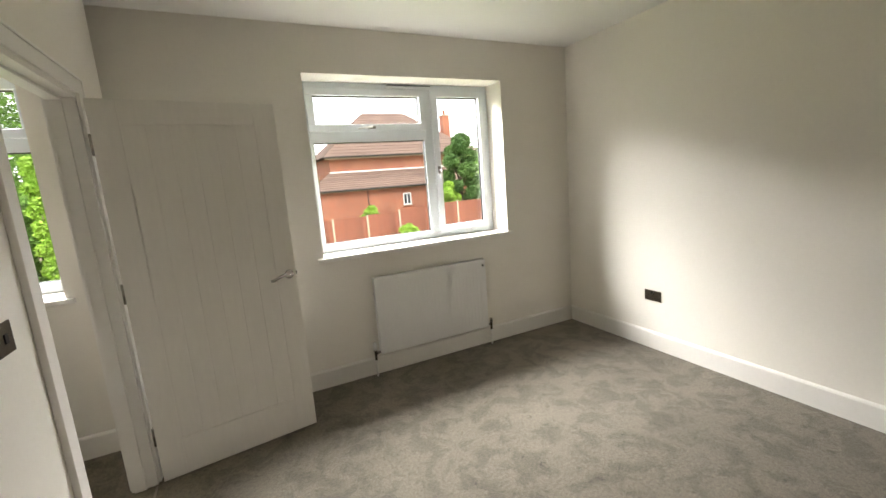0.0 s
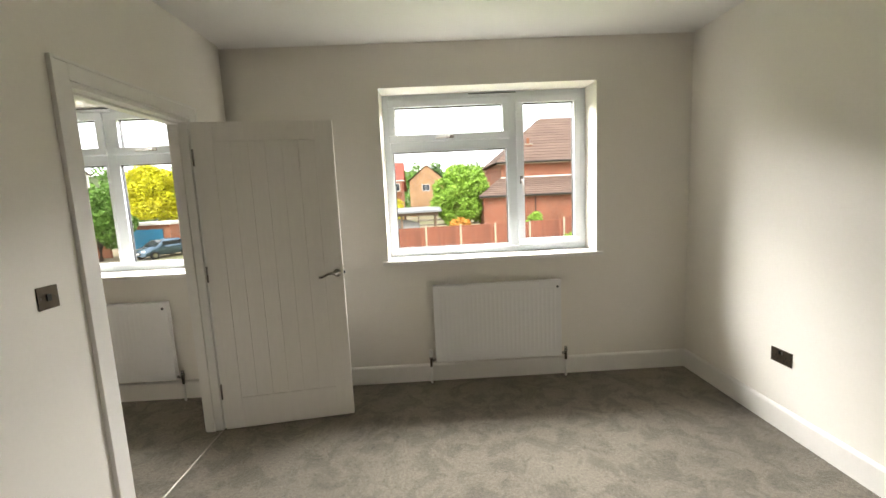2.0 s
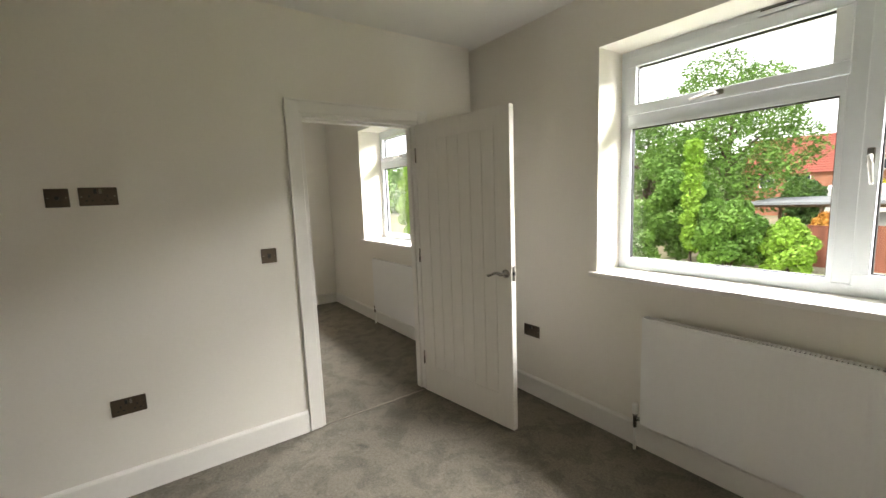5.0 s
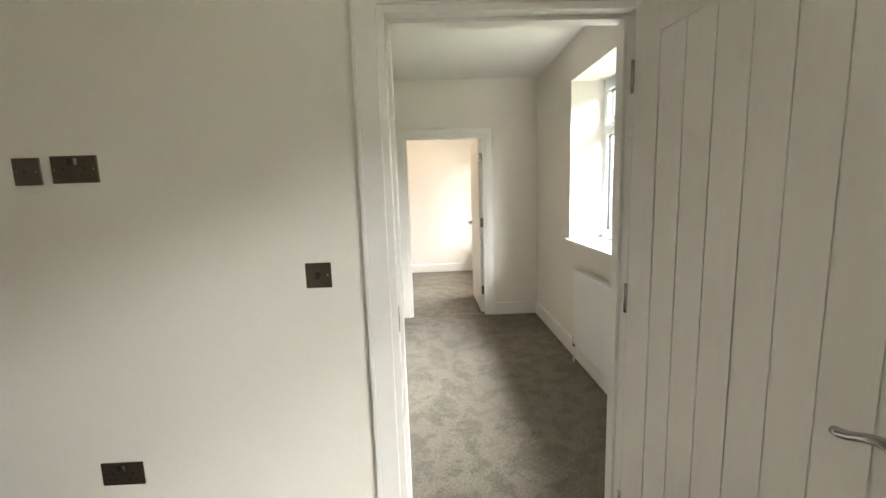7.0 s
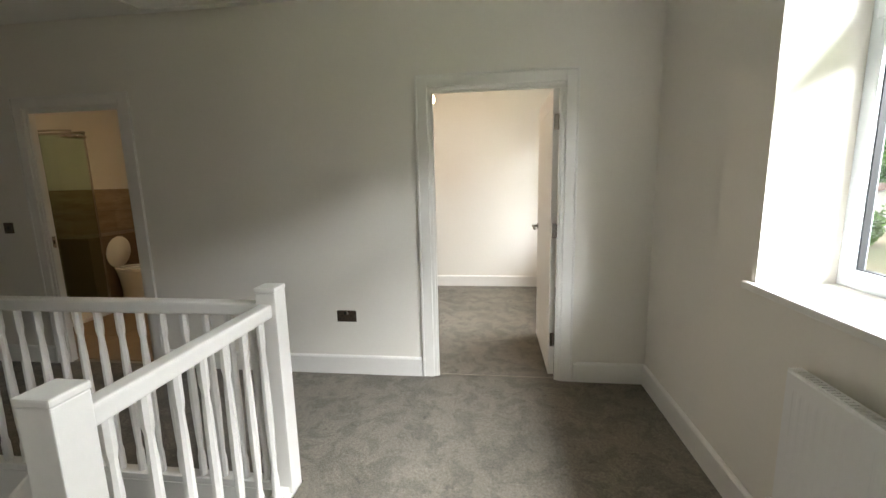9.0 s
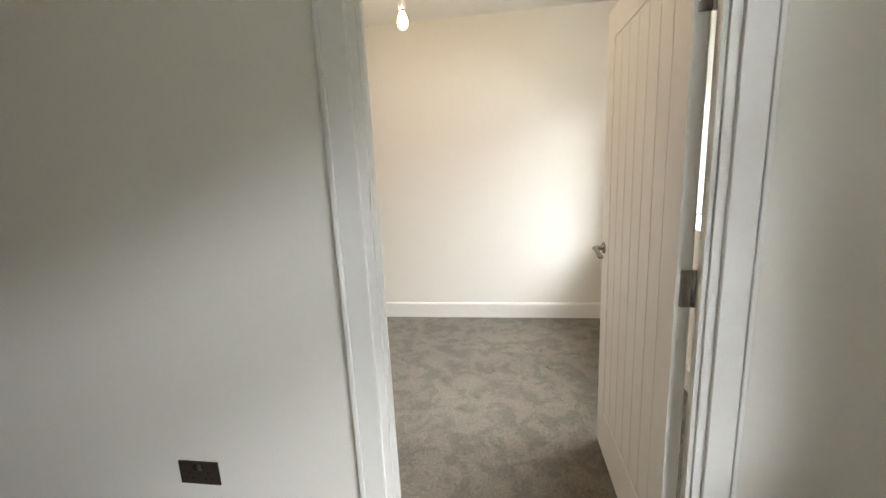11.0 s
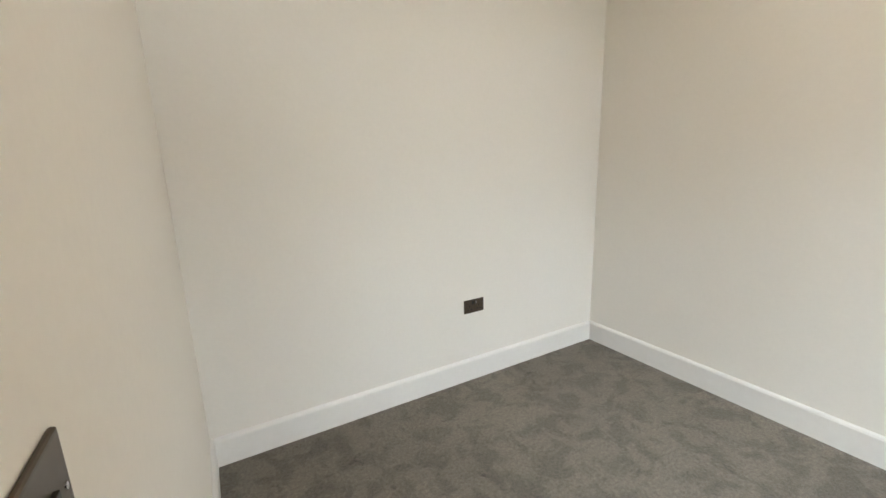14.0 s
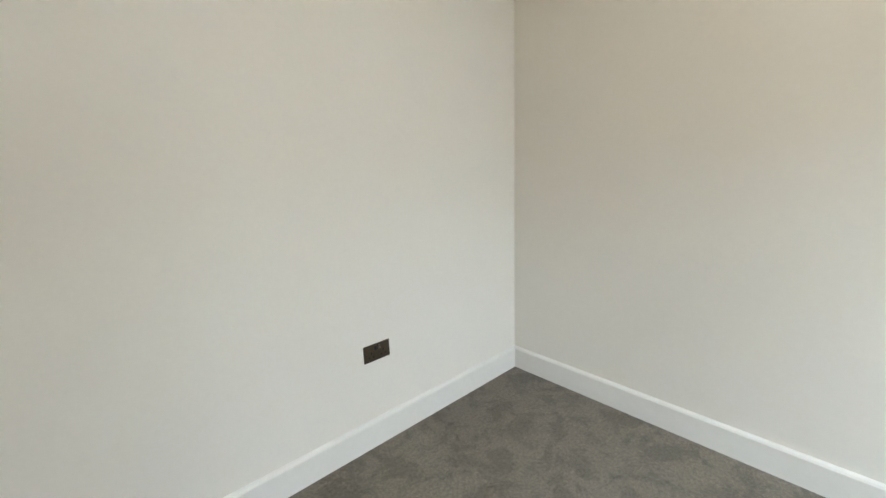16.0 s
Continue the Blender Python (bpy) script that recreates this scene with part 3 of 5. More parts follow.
window("window_1", *WIN_A, 2.150, 0.0, ("top", "side"), "white plastic-framed window with fanlight and side casement")
window("window_2", *WIN_L, -1.050, -0.05, ("top", "top"), "white plastic-framed landing window with two fanlights")
window("window_3", *WIN_B, -4.40, -0.05, ("top", "side"), "white plastic-framed window of the second bedroom")


# ---- radiators ----
def radiator(label, x0, x1, wall, depth, z0=0.178, z1=0.79):
    t = thing("radiator", label, "radiator", "panel radiators under windows")
    yf, ybk = wall - 0.03 - depth, wall - 0.03
    b = bmesh.new()
    n = int((x1 - x0 - 0.05) / 0.0333)
    xs, step = [], (x1 - x0 - 0.05) / n
    for k in range(n):
        a = x0 + 0.025 + k * step
        xs += [(a, 0.0), (a + step * 0.28, 0.0), (a + step * 0.42, 0.0009), (a + step * 0.86, 0.0009)]
    xs = [(x0 + 0.002, 0.0)] + xs + [(x1 - 0.002, 0.0)]
    zs = [(z0, 0.004, 0), (z0 + 0.006, 0, 0), (z0 + 0.045, 0, 0), (z0 + 0.065, 0, 1), (z1 - 0.075, 0, 1), (z1 - 0.055, 0, 0), (z1 - 0.012, 0, 0), (z1 - 0.006, 0.003, 0)]
    grid = [[b.verts.new((x, yf + back + d * on, z)) for x, d in xs] for z, back, on in zs]
    for r0, r1 in zip(grid, grid[1:]):
        for k in range(len(xs) - 1):
            b.faces.new((r0[k], r0[k + 1], r1[k + 1], r1[k]))
    part("front_panel", b, RADW, t)
    part("back_panel", box(x0 + 0.01, yf + 0.008, z0 + 0.01, x1 - 0.01, ybk, z1 - 0.02, 0.003), RADW, t)
    for a in (x0, x1 - 0.004):
        part("side_cover", box(a, yf + 0.002, z0 + 0.012, a + 0.004, ybk, z1 + 0.001, 0.0015), RADW, t)
    g = part("top_grille", slab_with_holes("z", z1 - 0.006, z1, x0 + 0.004, x1 - 0.004, yf + 0.001, ybk,
             [(x0 + 0.03 + k * 0.016, x0 + 0.039 + k * 0.016, yf + 0.009, ybk - 0.008) for k in range(int((x1 - x0 - 0.06) / 0.016))]), RADW, t)
    # dark sheet close under the slots, in place of the shade inside
    part("grille_shade_sheet", box(x0 + 0.012, yf + 0.0085, z1 - 0.0195, x1 - 0.012, ybk - 0.002, z1 - 0.010), DARK, t)
    ym = (yf + ybk) / 2
    for x, s, trv in ((x0, -1, True), (x1, 1, False)):
        px = x + s * 0.040
        v = part("valve", lathe([(0.009, 0.135), (0.011, 0.15), (0.011, 0.2), (0.014, 0.205), (0.014, 0.215), (0.0, 0.216)], 14, Matrix.Translation((px, ym, 0.0))), CHROME, t, "chrome radiator valve", True)
        part("elbow", tube([(px, ym, 0.185), (x + s * 0.002, ym, 0.195)], 0.010, 12), CHROME, v, smooth=True)
        if trv:
            part("valve_head", lathe([(0.012, 0.217), (0.016, 0.225), (0.0165, 0.265), (0.012, 0.278), (0.0, 0.280)], 18, Matrix.Translation((px, ym, 0))), WPLASTIC, v, "white thermostatic valve head", True)
        else:
            part("valve_cap", lathe([(0.011, 0.217), (0.0125, 0.222), (0.0115, 0.240), (0.0, 0.242)], 18, Matrix.Translation((px, ym, 0))), CHROME, v, smooth=True)
        part("pipe", tube([(px, ym, -0.004), (px, ym, 0.137)], 0.0085, 12), WPLASTIC, t, "white pipe into the floor", True)
    part("air_vent", lathe([(0.009, 0), (0.009, 0.008), (0.0, 0.009)], 12, Matrix.Translation((x1 - 0.03, yf + 0.002, z1 - 0.05)) @ pose(0, 0, 0, 90, 0, 0)), DARK, t)
    for f in (0.25, 0.75):
        xx = x0 + (x1 - x0) * f
        part("bracket", box(xx - 0.015, ybk, z0 + 0.05, xx + 0.015, wall, z1 - 0.08), RADW, t)
    return t


radiator("white ribbed panel radiator on the wall below the window", 1.437, 2.435, 0.0, 0.052)
radiator("long white ribbed panel radiator below the landing window", -1.78, -0.555, -0.05, 0.045)


# ---- plates on the walls ----
def plate(name, label, category, m, width, kind):
    """A brushed metal wall plate; local x along the wall, y out of it, z up."""
    t = thing(name, label, category, "brushed metal wall plates", m=m)
    w, h = width / 2, 0.043
    part("faceplate", box(-w, 0, -h, w, 0.006, h, 0.0035, seg=3), BRONZE, t)
    if kind == "socket":
        for s in (-1, 1):
            cx = s * 0.034
            part("socket_face", box(cx - 0.024, 0.006, -0.031, cx + 0.024, 0.0066, 0.012, 0.0002), BRONZE, t)
            for dx, dz, ww, hh in ((0, 0.002, 0.006, 0.011), (-0.0115, -0.019, 0.009, 0.0065), (0.0115, -0.019, 0.009, 0.0065)):
                part("pin_hole", box(cx + dx - ww / 2, 0.006, dz - hh / 2, cx + dx + ww / 2, 0.0070, dz + hh / 2), DARK, t)
            part("rocker", box(s * 0.010 - 0.006, 0.006, 0.013, s * 0.010 + 0.006, 0.0105, 0.035, 0.001), CHROME if s < 0 else DARK, t)
    elif kind == "switch":
        part("rocker", box(-0.009, 0.006, -0.013, 0.009, 0.010, 0.013, 0.001), DARK, t)
    elif kind == "aerial":
        part("aerial_port", lathe([(0.009, 0), (0.009, 0.005), (0.005, 0.0055), (0.0, 0.0056)], 16, pose(0, 0.006, 0, -90, 0, 0)), DARK, t)
    for s in (-1, 1):
        part("screw", lathe([(0.0032, 0), (0.0030, 0.001), (0, 0.0012)], 10, pose(s * (w - 0.0115), 0.006, 0, -90, 0, 0)), CHROME, t)
    return t


EAST, WEST, SOUTH, NORTH = -90, 90, 180, 0      # the way a plate faces
for x, y, z, face, wide, kd in ((0, -1.63, 1.17, EAST, 0.086, "switch"), (0, -2.520, 1.540, EAST, 0.086, "aerial"), (0, -2.372, 1.543, EAST, 0.146, "socket"),
                                (0, -2.37, 0.48, EAST, 0.146, "socket"), (0.575, 0, 0.485, SOUTH, 0.146, "socket"), (3.479, -0.92, 0.442, WEST, 0.146, "socket"),
                                (-3.195, -2.148, 0.446, EAST, 0.146, "socket"), (-3.195, -4.885, 1.12, EAST, 0.086, "switch"), (-3.195, -4.882, 2.02, EAST, 0.086, "blank"),
                                (-4.735, -3.378, 0.488, NORTH, 0.146, "socket"), (-5.56, -0.05, 1.51, SOUTH, 0.086, "aerial"), (-3.255, -1.705, 1.163, WEST, 0.086, "switch")):
    nm, lb, ct = {"switch": ("light_switch", "single dark brushed-metal light switch on the wall", "light switch"),
                  "aerial": ("aerial_socket", "dark brushed-metal television aerial plate on the wall", "wall socket"),
                  "socket": ("double_socket", "double dark brushed-metal power socket on the wall", "wall socket"),
                  "blank": ("blank_plate", "square dark brushed-metal plate high on the wall", "wall plate")}[kd]
    plate(nm, lb, ct, pose(x, y, z, 0, 0, face), wide, kd)


# ---- ceiling things ----
def pendant(label, x, y, drop, mat):
    t = thing("pendant_light", label, "ceiling light", "bare pendant bulbs", m=pose(x, y, H))
    part("ceiling_rose", lathe([(0.0, -0.028), (0.02, -0.027), (0.042, -0.016), (0.045, 0.0)], 28), WPLASTIC, t, smooth=True)
    part("flex", tube([(0, 0, -0.02), (0.001, 0, -drop * 0.5), (0, 0, -drop)], 0.0032, 8), WPLASTIC, t, smooth=True)
    part("lamp_holder", lathe([(0.006, -drop + 0.012), (0.013, -drop), (0.019, -drop - 0.014), (0.019, -drop - 0.042), (0.0165, -drop - 0.05)], 20), WPLASTIC, t, "white lamp holder", True)
    part("collar", lathe([(0.0135, -drop - 0.062), (0.0135, -drop - 0.05)], 18), DARK, t)
    b = part("bulb", lathe([(0.0135, -drop - 0.06), (0.016, -drop - 0.068), (0.026, -drop - 0.09), (0.030, -drop - 0.112), (0.026, -drop - 0.134), (0.014, -drop - 0.147), (0.0, -drop - 0.150)][::-1], 24), mat, t, "opal glass bulb", True)
    b.visible_shadow = False
    return t


pendant("unlit white bulb on a short ceiling pendant", -1.80, -1.63, 0.225, BULB_OFF)
pendant("glowing warm bulb on a short ceiling pendant", -4.54, -1.67, 0.30, BULB_ON)

smoke = thing("smoke_alarm", "round white smoke alarm on the ceiling", "smoke alarm", m=pose(-2.74, -2.20, H))
part("base", lathe([(0.058, -0.008), (0.06, 0.0)], 32), WPLASTIC, smoke, smooth=True)
part("vent_ring", lathe([(0.050, -0.018), (0.050, -0.008)], 32), DARK, smoke)
part("cover", lathe([(0.0, -0.042), (0.03, -0.041), (0.048, -0.034), (0.053, -0.018)], 32), WPLASTIC, smoke, smooth=True)

hatch = thing("loft_hatch", "white painted loft hatch with moulded edges in the ceiling", "loft hatch", kind="structure")
part("panel", box(-3.10, -3.42, H - 0.010, -2.52, -2.64, H - 0.001, 0.002), CEIL, hatch)
for q in ((-3.16, -3.48, -3.10, -2.58), (-2.52, -3.48, -2.46, -2.58), (-3.10, -3.48, -2.52, -3.42), (-3.10, -2.64, -2.52, -2.58)):
    part("moulding", box(q[0], q[1], H - 0.020, q[2], q[3], H - 0.0005, 0.005), TRIM, hatch)
lab = part("label_sticker", box(-2.99, -2.90, H - 0.0112, -2.86, -2.72, H - 0.0101), WPLASTIC, hatch, "white label with dark marks")
for k in range(6):
    part("print_bar", box(-2.985 + 0.021 * k, -2.895 + 0.02 * (k % 3), H - 0.0118, -2.972 + 0.021 * k, -2.84 + 0.04 * (k % 4), H - 0.0113), DARK, lab)


# ---- stair and balustrade ----
def newel(x, y, z0, z1, label):
    t = thing("newel_post", label, "newel post", "white newel posts")
    t.location = (x, y, 0)
    part("post", box(-0.045, -0.045, z0, 0.045, 0.045, z1 - 0.022, 0.004), TRIM, t)
    part("cap", box(-0.048, -0.048, z1 - 0.022, 0.048, 0.048, z1, 0.006), TRIM, t)
    return t


PX, PY = -2.035, -2.042
NX = -1.135
POST, RAIL = 0.98, 0.85
newel(NX, PY, -0.55, POST, "square white newel post at the head of the stair")
newel(PX, PY, -0.30, POST, "square white newel post at the landing's corner")
newel(PX, -5.33, -0.30, POST, "square white newel post by the end wall")
newel(NX, -4.42, -2.75, -1.35, "square white newel post at the foot of the stair")


def balusters(t, a, b, n, z_lo, z_hi):
    for k in range(n):
        f = (k + 0.5) / n
        x, y = a[0] + (b[0] - a[0]) * f, a[1] + (b[1] - a[1]) * f
        lo, hi = z_lo(f), z_hi(f)
        part("baluster", lathe([(0.018, lo), (0.018, lo + 0.10), (0.013, lo + 0.13), (0.0165, lo + 0.22), (0.019, (lo + hi) / 2 - 0.04), (0.0165, hi - 0.22), (0.013, hi - 0.13), (0.018, hi - 0.10), (0.018, hi)],
                               8, Matrix.Translation((x, y, 0)) @ pose(0, 0, 0, 0, 0, 22.5)), TRIM, t)


rail_n = thing("balustrade", "white painted landing balustrade with turned spindles", "balustrade", "landing balustrades")
part("handrail", box(PX + 0.045, PY - 0.030, RAIL, NX - 0.045, PY + 0.030, RAIL + 0.06, 0.012, seg=3), TRIM, rail_n)
part("base_rail", box(PX + 0.045, PY - 0.030, 0.0, NX - 0.045, PY + 0.030, 0.035, 0.006), TRIM, rail_n)
balusters(rail_n, (PX + 0.045, PY), (NX - 0.045, PY), 7, lambda f: 0.03, lambda f: RAIL + 0.005)
rail_w = thing("balustrade", "white painted corridor balustrade with turned spindles", "balustrade", "landing balustrades")
part("handrail", box(PX - 0.030, -5.285, RAIL, PX + 0.030, PY - 0.045, RAIL + 0.06, 0.012, seg=3), TRIM, rail_w)
part("base_rail", box(PX - 0.030, -5.285, 0.0, PX + 0.030, PY - 0.045, 0.035, 0.006), TRIM, rail_w)
balusters(rail_w, (PX, PY - 0.045), (PX, -5.285), 29, lambda f: 0.03, lambda f: RAIL + 0.005)
structure("trim_stairwell", slab_with_holes("z", -0.26, 0.0, PX - 0.045, NX + 0.02, -5.40, PY + 0.045, [(PX + 0.032, NX + 0.03, -5.41, PY - 0.032)]), TRIM, "white painted fascia round the stairwell opening", "fascia")

stair = thing("staircase", "carpeted straight stair going down between white strings", "staircase", kind="structure")
STEP, RISE = 0.2, 0.1964
for k in range(13):
    y, z = -1.987 - STEP * k, -RISE * (k + 1)
    part("tread", box(NX + 0.03, y - STEP - 0.02, z - 0.03, -0.135, y, z, 0.008), CARPET, stair)
    part("riser", box(NX + 0.03, y - 0.018, z, -0.135, y, z + RISE - 0.03), CARPET, stair)
for x0, x1 in ((NX - 0.005, NX + 0.029), (-0.134, -0.112)):
    b = bmesh.new()
    ps = [(-1.997, 0.0), (-1.997, -0.28), (-4.55, -2.75), (-4.42, -2.45)]
    rows = [[b.verts.new((x, y, z)) for y, z in ps] for x in (x0, x1)]
    for k in range(4):
        b.faces.new((rows[0][k], rows[0][(k + 1) % 4], rows[1][(k + 1) % 4], rows[1][k]))
    b.faces.new(rows[0])
    b.faces.new(rows[1][::-1])
    bmesh.ops.recalc_face_normals(b, faces=b.faces[:])
    part("string", b, TRIM, stair)
rail_s = thing("stair_rail", "white painted sloping handrail with turned spindles", "handrail")
b = bmesh.new()
box(-0.030, -0.030, 0, 0.030, 0.030, 3.38, 0.01, bm=b)
b.transform(Matrix.Translation((NX, PY - 0.045, 0.77)) @ pose(0, 0, 0, 180 - 45.5, 0, 0) @ Matrix.Translation((0, 0, 0)))
part("handrail", b, TRIM, rail_s)
balusters(rail_s, (NX, PY - 0.06), (NX, -4.38), 21, lambda f: -0.08 - 2.40 * f, lambda f: 0.775 - 2.37 * f)


# ---- bathroom ----
wt = structure("tiled_wall_west", box(-5.807, -6.299, 0, -5.796, -3.48, 1.40), GROUT, "grout bed behind half-height bathroom tiles", "tiling")
for r in range(5):
    for c in range(5):
        y0 = -6.298 + c * 0.6 - (0.3 if r % 2 else 0)
        a, e = max(y0, -6.298), min(y0 + 0.597, -3.482)
        if e - a > 0.02:
            part("tile", box(-5.7962, a, 0.002 + r * 0.28, -5.788, e, 0.277 + r * 0.28, 0.001), TILE, wt)
ws = structure("tiled_wall_south", box(-5.787, -6.299, 0, -3.29, -6.288, 1.40), GROUT, "grout bed behind half-height bathroom tiles", "tiling")
for r in range(5):
    for c in range(5):
        x0 = -5.786 + c * 0.6 - (0.3 if r % 2 else 0)
        a, e = max(x0, -5.786), min(x0 + 0.597, -3.292)
        if e - a > 0.02:
            part("tile", box(a, -6.2882, 0.002 + r * 0.28, e, -6.280, 0.277 + r * 0.28, 0.001), TILE, ws)
bf = bpy.data.objects["floor_bathroom"]
for r in range(5):
    for c in range(9):
        part("floor_tile", box(-5.785 + r * 0.5, max(-6.28, -6.28 + c * 0.32), -0.0125, -5.788 + (r + 1) * 0.5, min(-3.48, -5.963 + c * 0.32), -0.004, 0.001), BATHFLOOR, bf)

unit = thing("back_to_wall_unit", "brown wood-effect unit behind the toilet", "cabinet")
part("body", box(-5.78, -6.28, -0.004, -4.70, -5.88, 0.80, 0.003), VANITY, unit)
part("top", box(-5.78, -6.28, 0.80, -4.68, -5.86, 0.825, 0.004), VANITY, unit)
basin = thing("vanity_basin", "small wood-effect vanity with a white basin top", "vanity unit")
part("body", box(-5.78, -5.55, -0.004, -5.42, -4.95, 0.60, 0.004), VANITY, basin)
part("basin", box(-5.78, -5.57, 0.60, -5.40, -4.93, 0.66, 0.012), CERAMIC, basin)

wc = thing("toilet", "white ceramic toilet with the seat lid raised", "toilet", m=pose(-5.02, -5.86, 0, 0, 0, 0))
b = bmesh.new()
rings = []
for z, ry, rx, cy in ((0.0, 0.22, 0.13, 0.25), (0.12, 0.22, 0.13, 0.26), (0.28, 0.25, 0.165, 0.28), (0.38, 0.27, 0.185, 0.28), (0.405, 0.275, 0.19, 0.28), (0.405, 0.215, 0.13, 0.29), (0.30, 0.17, 0.10, 0.29), (0.22, 0.06, 0.05, 0.28)):
    rings.append([b.verts.new((rx * math.cos(k * math.pi / 16), cy + ry * math.sin(k * math.pi / 16), z)) for k in range(32)])
for lo, hi in zip(rings, rings[1:]):
    for k in range(32):
        b.faces.new((lo[k], lo[(k + 1) % 32], hi[(k + 1) % 32], hi[k]))
b.faces.new(rings[-1])
part("bowl", b, CERAMIC, wc, smooth=True)
b = bmesh.new()
rings = [[b.verts.new((rx * math.cos(k * math.pi / 16), 0.28 + ry * math.sin(k * math.pi / 16), z)) for k in range(32)]
         for z, ry, rx in ((0.407, 0.28, 0.195), (0.425, 0.278, 0.193), (0.427, 0.205, 0.12), (0.407, 0.2, 0.118))]
for j in range(4):
    for k in range(32):
        b.faces.new((rings[j][k], rings[j][(k + 1) % 32], rings[(j + 1) % 4][(k + 1) % 32], rings[(j + 1) % 4][k]))
part("seat", b, CERAMIC, wc, "white ring seat", True)
b = lathe([(0.0, -0.012), (0.165, -0.012), (0.17, 0.0), (0.165, 0.010), (0.0, 0.012)], 32)
b.transform(pose(0, 0.03, 0.61, 82, 0, 0) @ Matrix.Diagonal((1, 1.2, 1, 1)))
part("lid", b, CERAMIC, wc, "raised white lid", True)

screen = thing("shower_screen", "clear glass shower screen with chrome edge", "shower screen")
g = part("glass_panel", box(-4.62, -6.28, 0.04, -4.612, -5.63, 2.02), SHOWER, screen)
g.visible_shadow = False
part("edge_profile", box(-4.625, -5.63, 0.04, -4.607, -5.615, 2.02, 0.002), CHROME, screen)
part("wall_profile", box(-4.63, -6.28, 2.02, -4.60, -5.615, 2.045, 0.003), CHROME, screen)
shower = thing("rain_shower", "round chrome rain shower head on an arm", "shower")
part("arm", tube([(-4.42, -6.28, 2.03), (-4.42, -5.8, 2.04), (-4.42, -5.57, 2.03), (-4.42, -5.54, 1.99)], 0.011, 12), CHROME, shower, smooth=True)
part("rose", lathe([(0.0, 1.955), (0.11, 1.955), (0.11, 1.975), (0.03, 1.992), (0.0, 1.994)], 32, Matrix.Translation((-4.42, -5.54, 0))), CHROME, shower, smooth=True)
part("riser_rail", tube([(-4.42, -6.25, 0.95), (-4.42, -6.25, 2.03)], 0.010, 12), CHROME, shower, smooth=True)
tray = thing("shower_tray", "low white shower tray", "shower tray")
part("tray", box(-4.605, -6.28, -0.006, -3.30, -5.42, 0.04, 0.012), CERAMIC, tray)
dl = thing("recessed_downlight", "round lit recessed ceiling downlight", "ceiling light", m=pose(-4.4, -5.0, H))
part("bezel", lathe([(0.045, -0.006), (0.05, 0.0)], 24), CHROME, dl, smooth=True)
part("lens", lathe([(0.04, -0.008), (0.04, -0.0062)], 24), DOWNLIGHT, dl)


# ---- outside ----
G = -2.30
gb = bmesh.new()
bmesh.ops.create_circle(gb, cap_ends=True, radius=420, segments=96)
gb.transform(Matrix.Translation((0, 60, G)))
structure("ground", gb, GRAVEL, "gravel drives and rough grass around the houses", "ground")
structure("lawn", slab_with_holes("z", G, G + 0.02, -14.0, 30.0, 2.0, 19.9, []), GRASS, "mown grass before the fence", "lawn")
structure("outer_wall", slab_with_holes("y", 0.29, 0.299, -6.2, 3.9, G, -0.05, []), BRICK, "brick outer wall below the windows", "wall")


def wooded_ridge(name, r, a0, a1, base, high, seed):
    """A far wooded hill; its trees stand on it as leafy clumps."""
    b = bmesh.new()
    cols, n = [], 120
    vs, fs = [], []
    for k in range(n + 1):
        a = radians(a0 + (a1 - a0) * k / n)
        h = base + high * (0.55 + 0.45 * noise.noise((k * 0.05, seed, 0)))
        cols.append([b.verts.new(((r + d) * math.sin(a), (r + d) * math.cos(a), z)) for d, z in ((-60, G), (-30, G + (h - G) * 0.5), (0, h), (40, h - 2))])
        for _ in range(5):
            f = random.random()
            d, z = -60 + 60 * f, G + (h - G) * f
            cx, cy, cr = (r + d) * math.sin(a) + random.uniform(-3, 3), (r + d) * math.cos(a), random.uniform(1.6, 3.4)
            for _ in range(60):
                c = Vector((random.gauss(0, 1), random.gauss(0, 1), random.gauss(0, 1))).normalized() * cr * random.uniform(0.7, 1.05) + Vector((cx, cy, z + cr * 0.7))
                u = Vector((random.gauss(0, 1), random.gauss(0, 1), random.gauss(0, 0.7))).normalized() * 0.7
                v = u.cross(Vector((random.gauss(0, 1), random.gauss(0, 1), random.gauss(0, 1)))).normalized() * 0.45
                m = len(vs)
                vs += [tuple(c - u), tuple(c + v), tuple(c + u), tuple(c - v)]
                fs.append((m, m + 1, m + 2, m + 3))
    for p, q in zip(cols, cols[1:]):
        for j in range(3):
            b.faces.new((p[j], q[j], q[j + 1], p[j + 1]))
    bmesh.ops.recalc_face_normals(b, faces=b.faces[:])
    structure(name, b, HILL, "far wooded hillside closing the view", "hillside", smooth=True)
    me = bpy.data.meshes.new("hill_trees")
    me.from_pydata(vs, [], fs)
    me.materials.append(LEAF_MID)
    return tagged(new("hill_trees", me), "dense green trees covering the far hillside", "trees", kind="stuff")


wooded_ridge("backdrop_1", 190, -80, 60, 4.0, 14.0, 2.3)
wooded_ridge("backdrop_2", 150, -75, -40, 3.0, 13.0, 5.1)


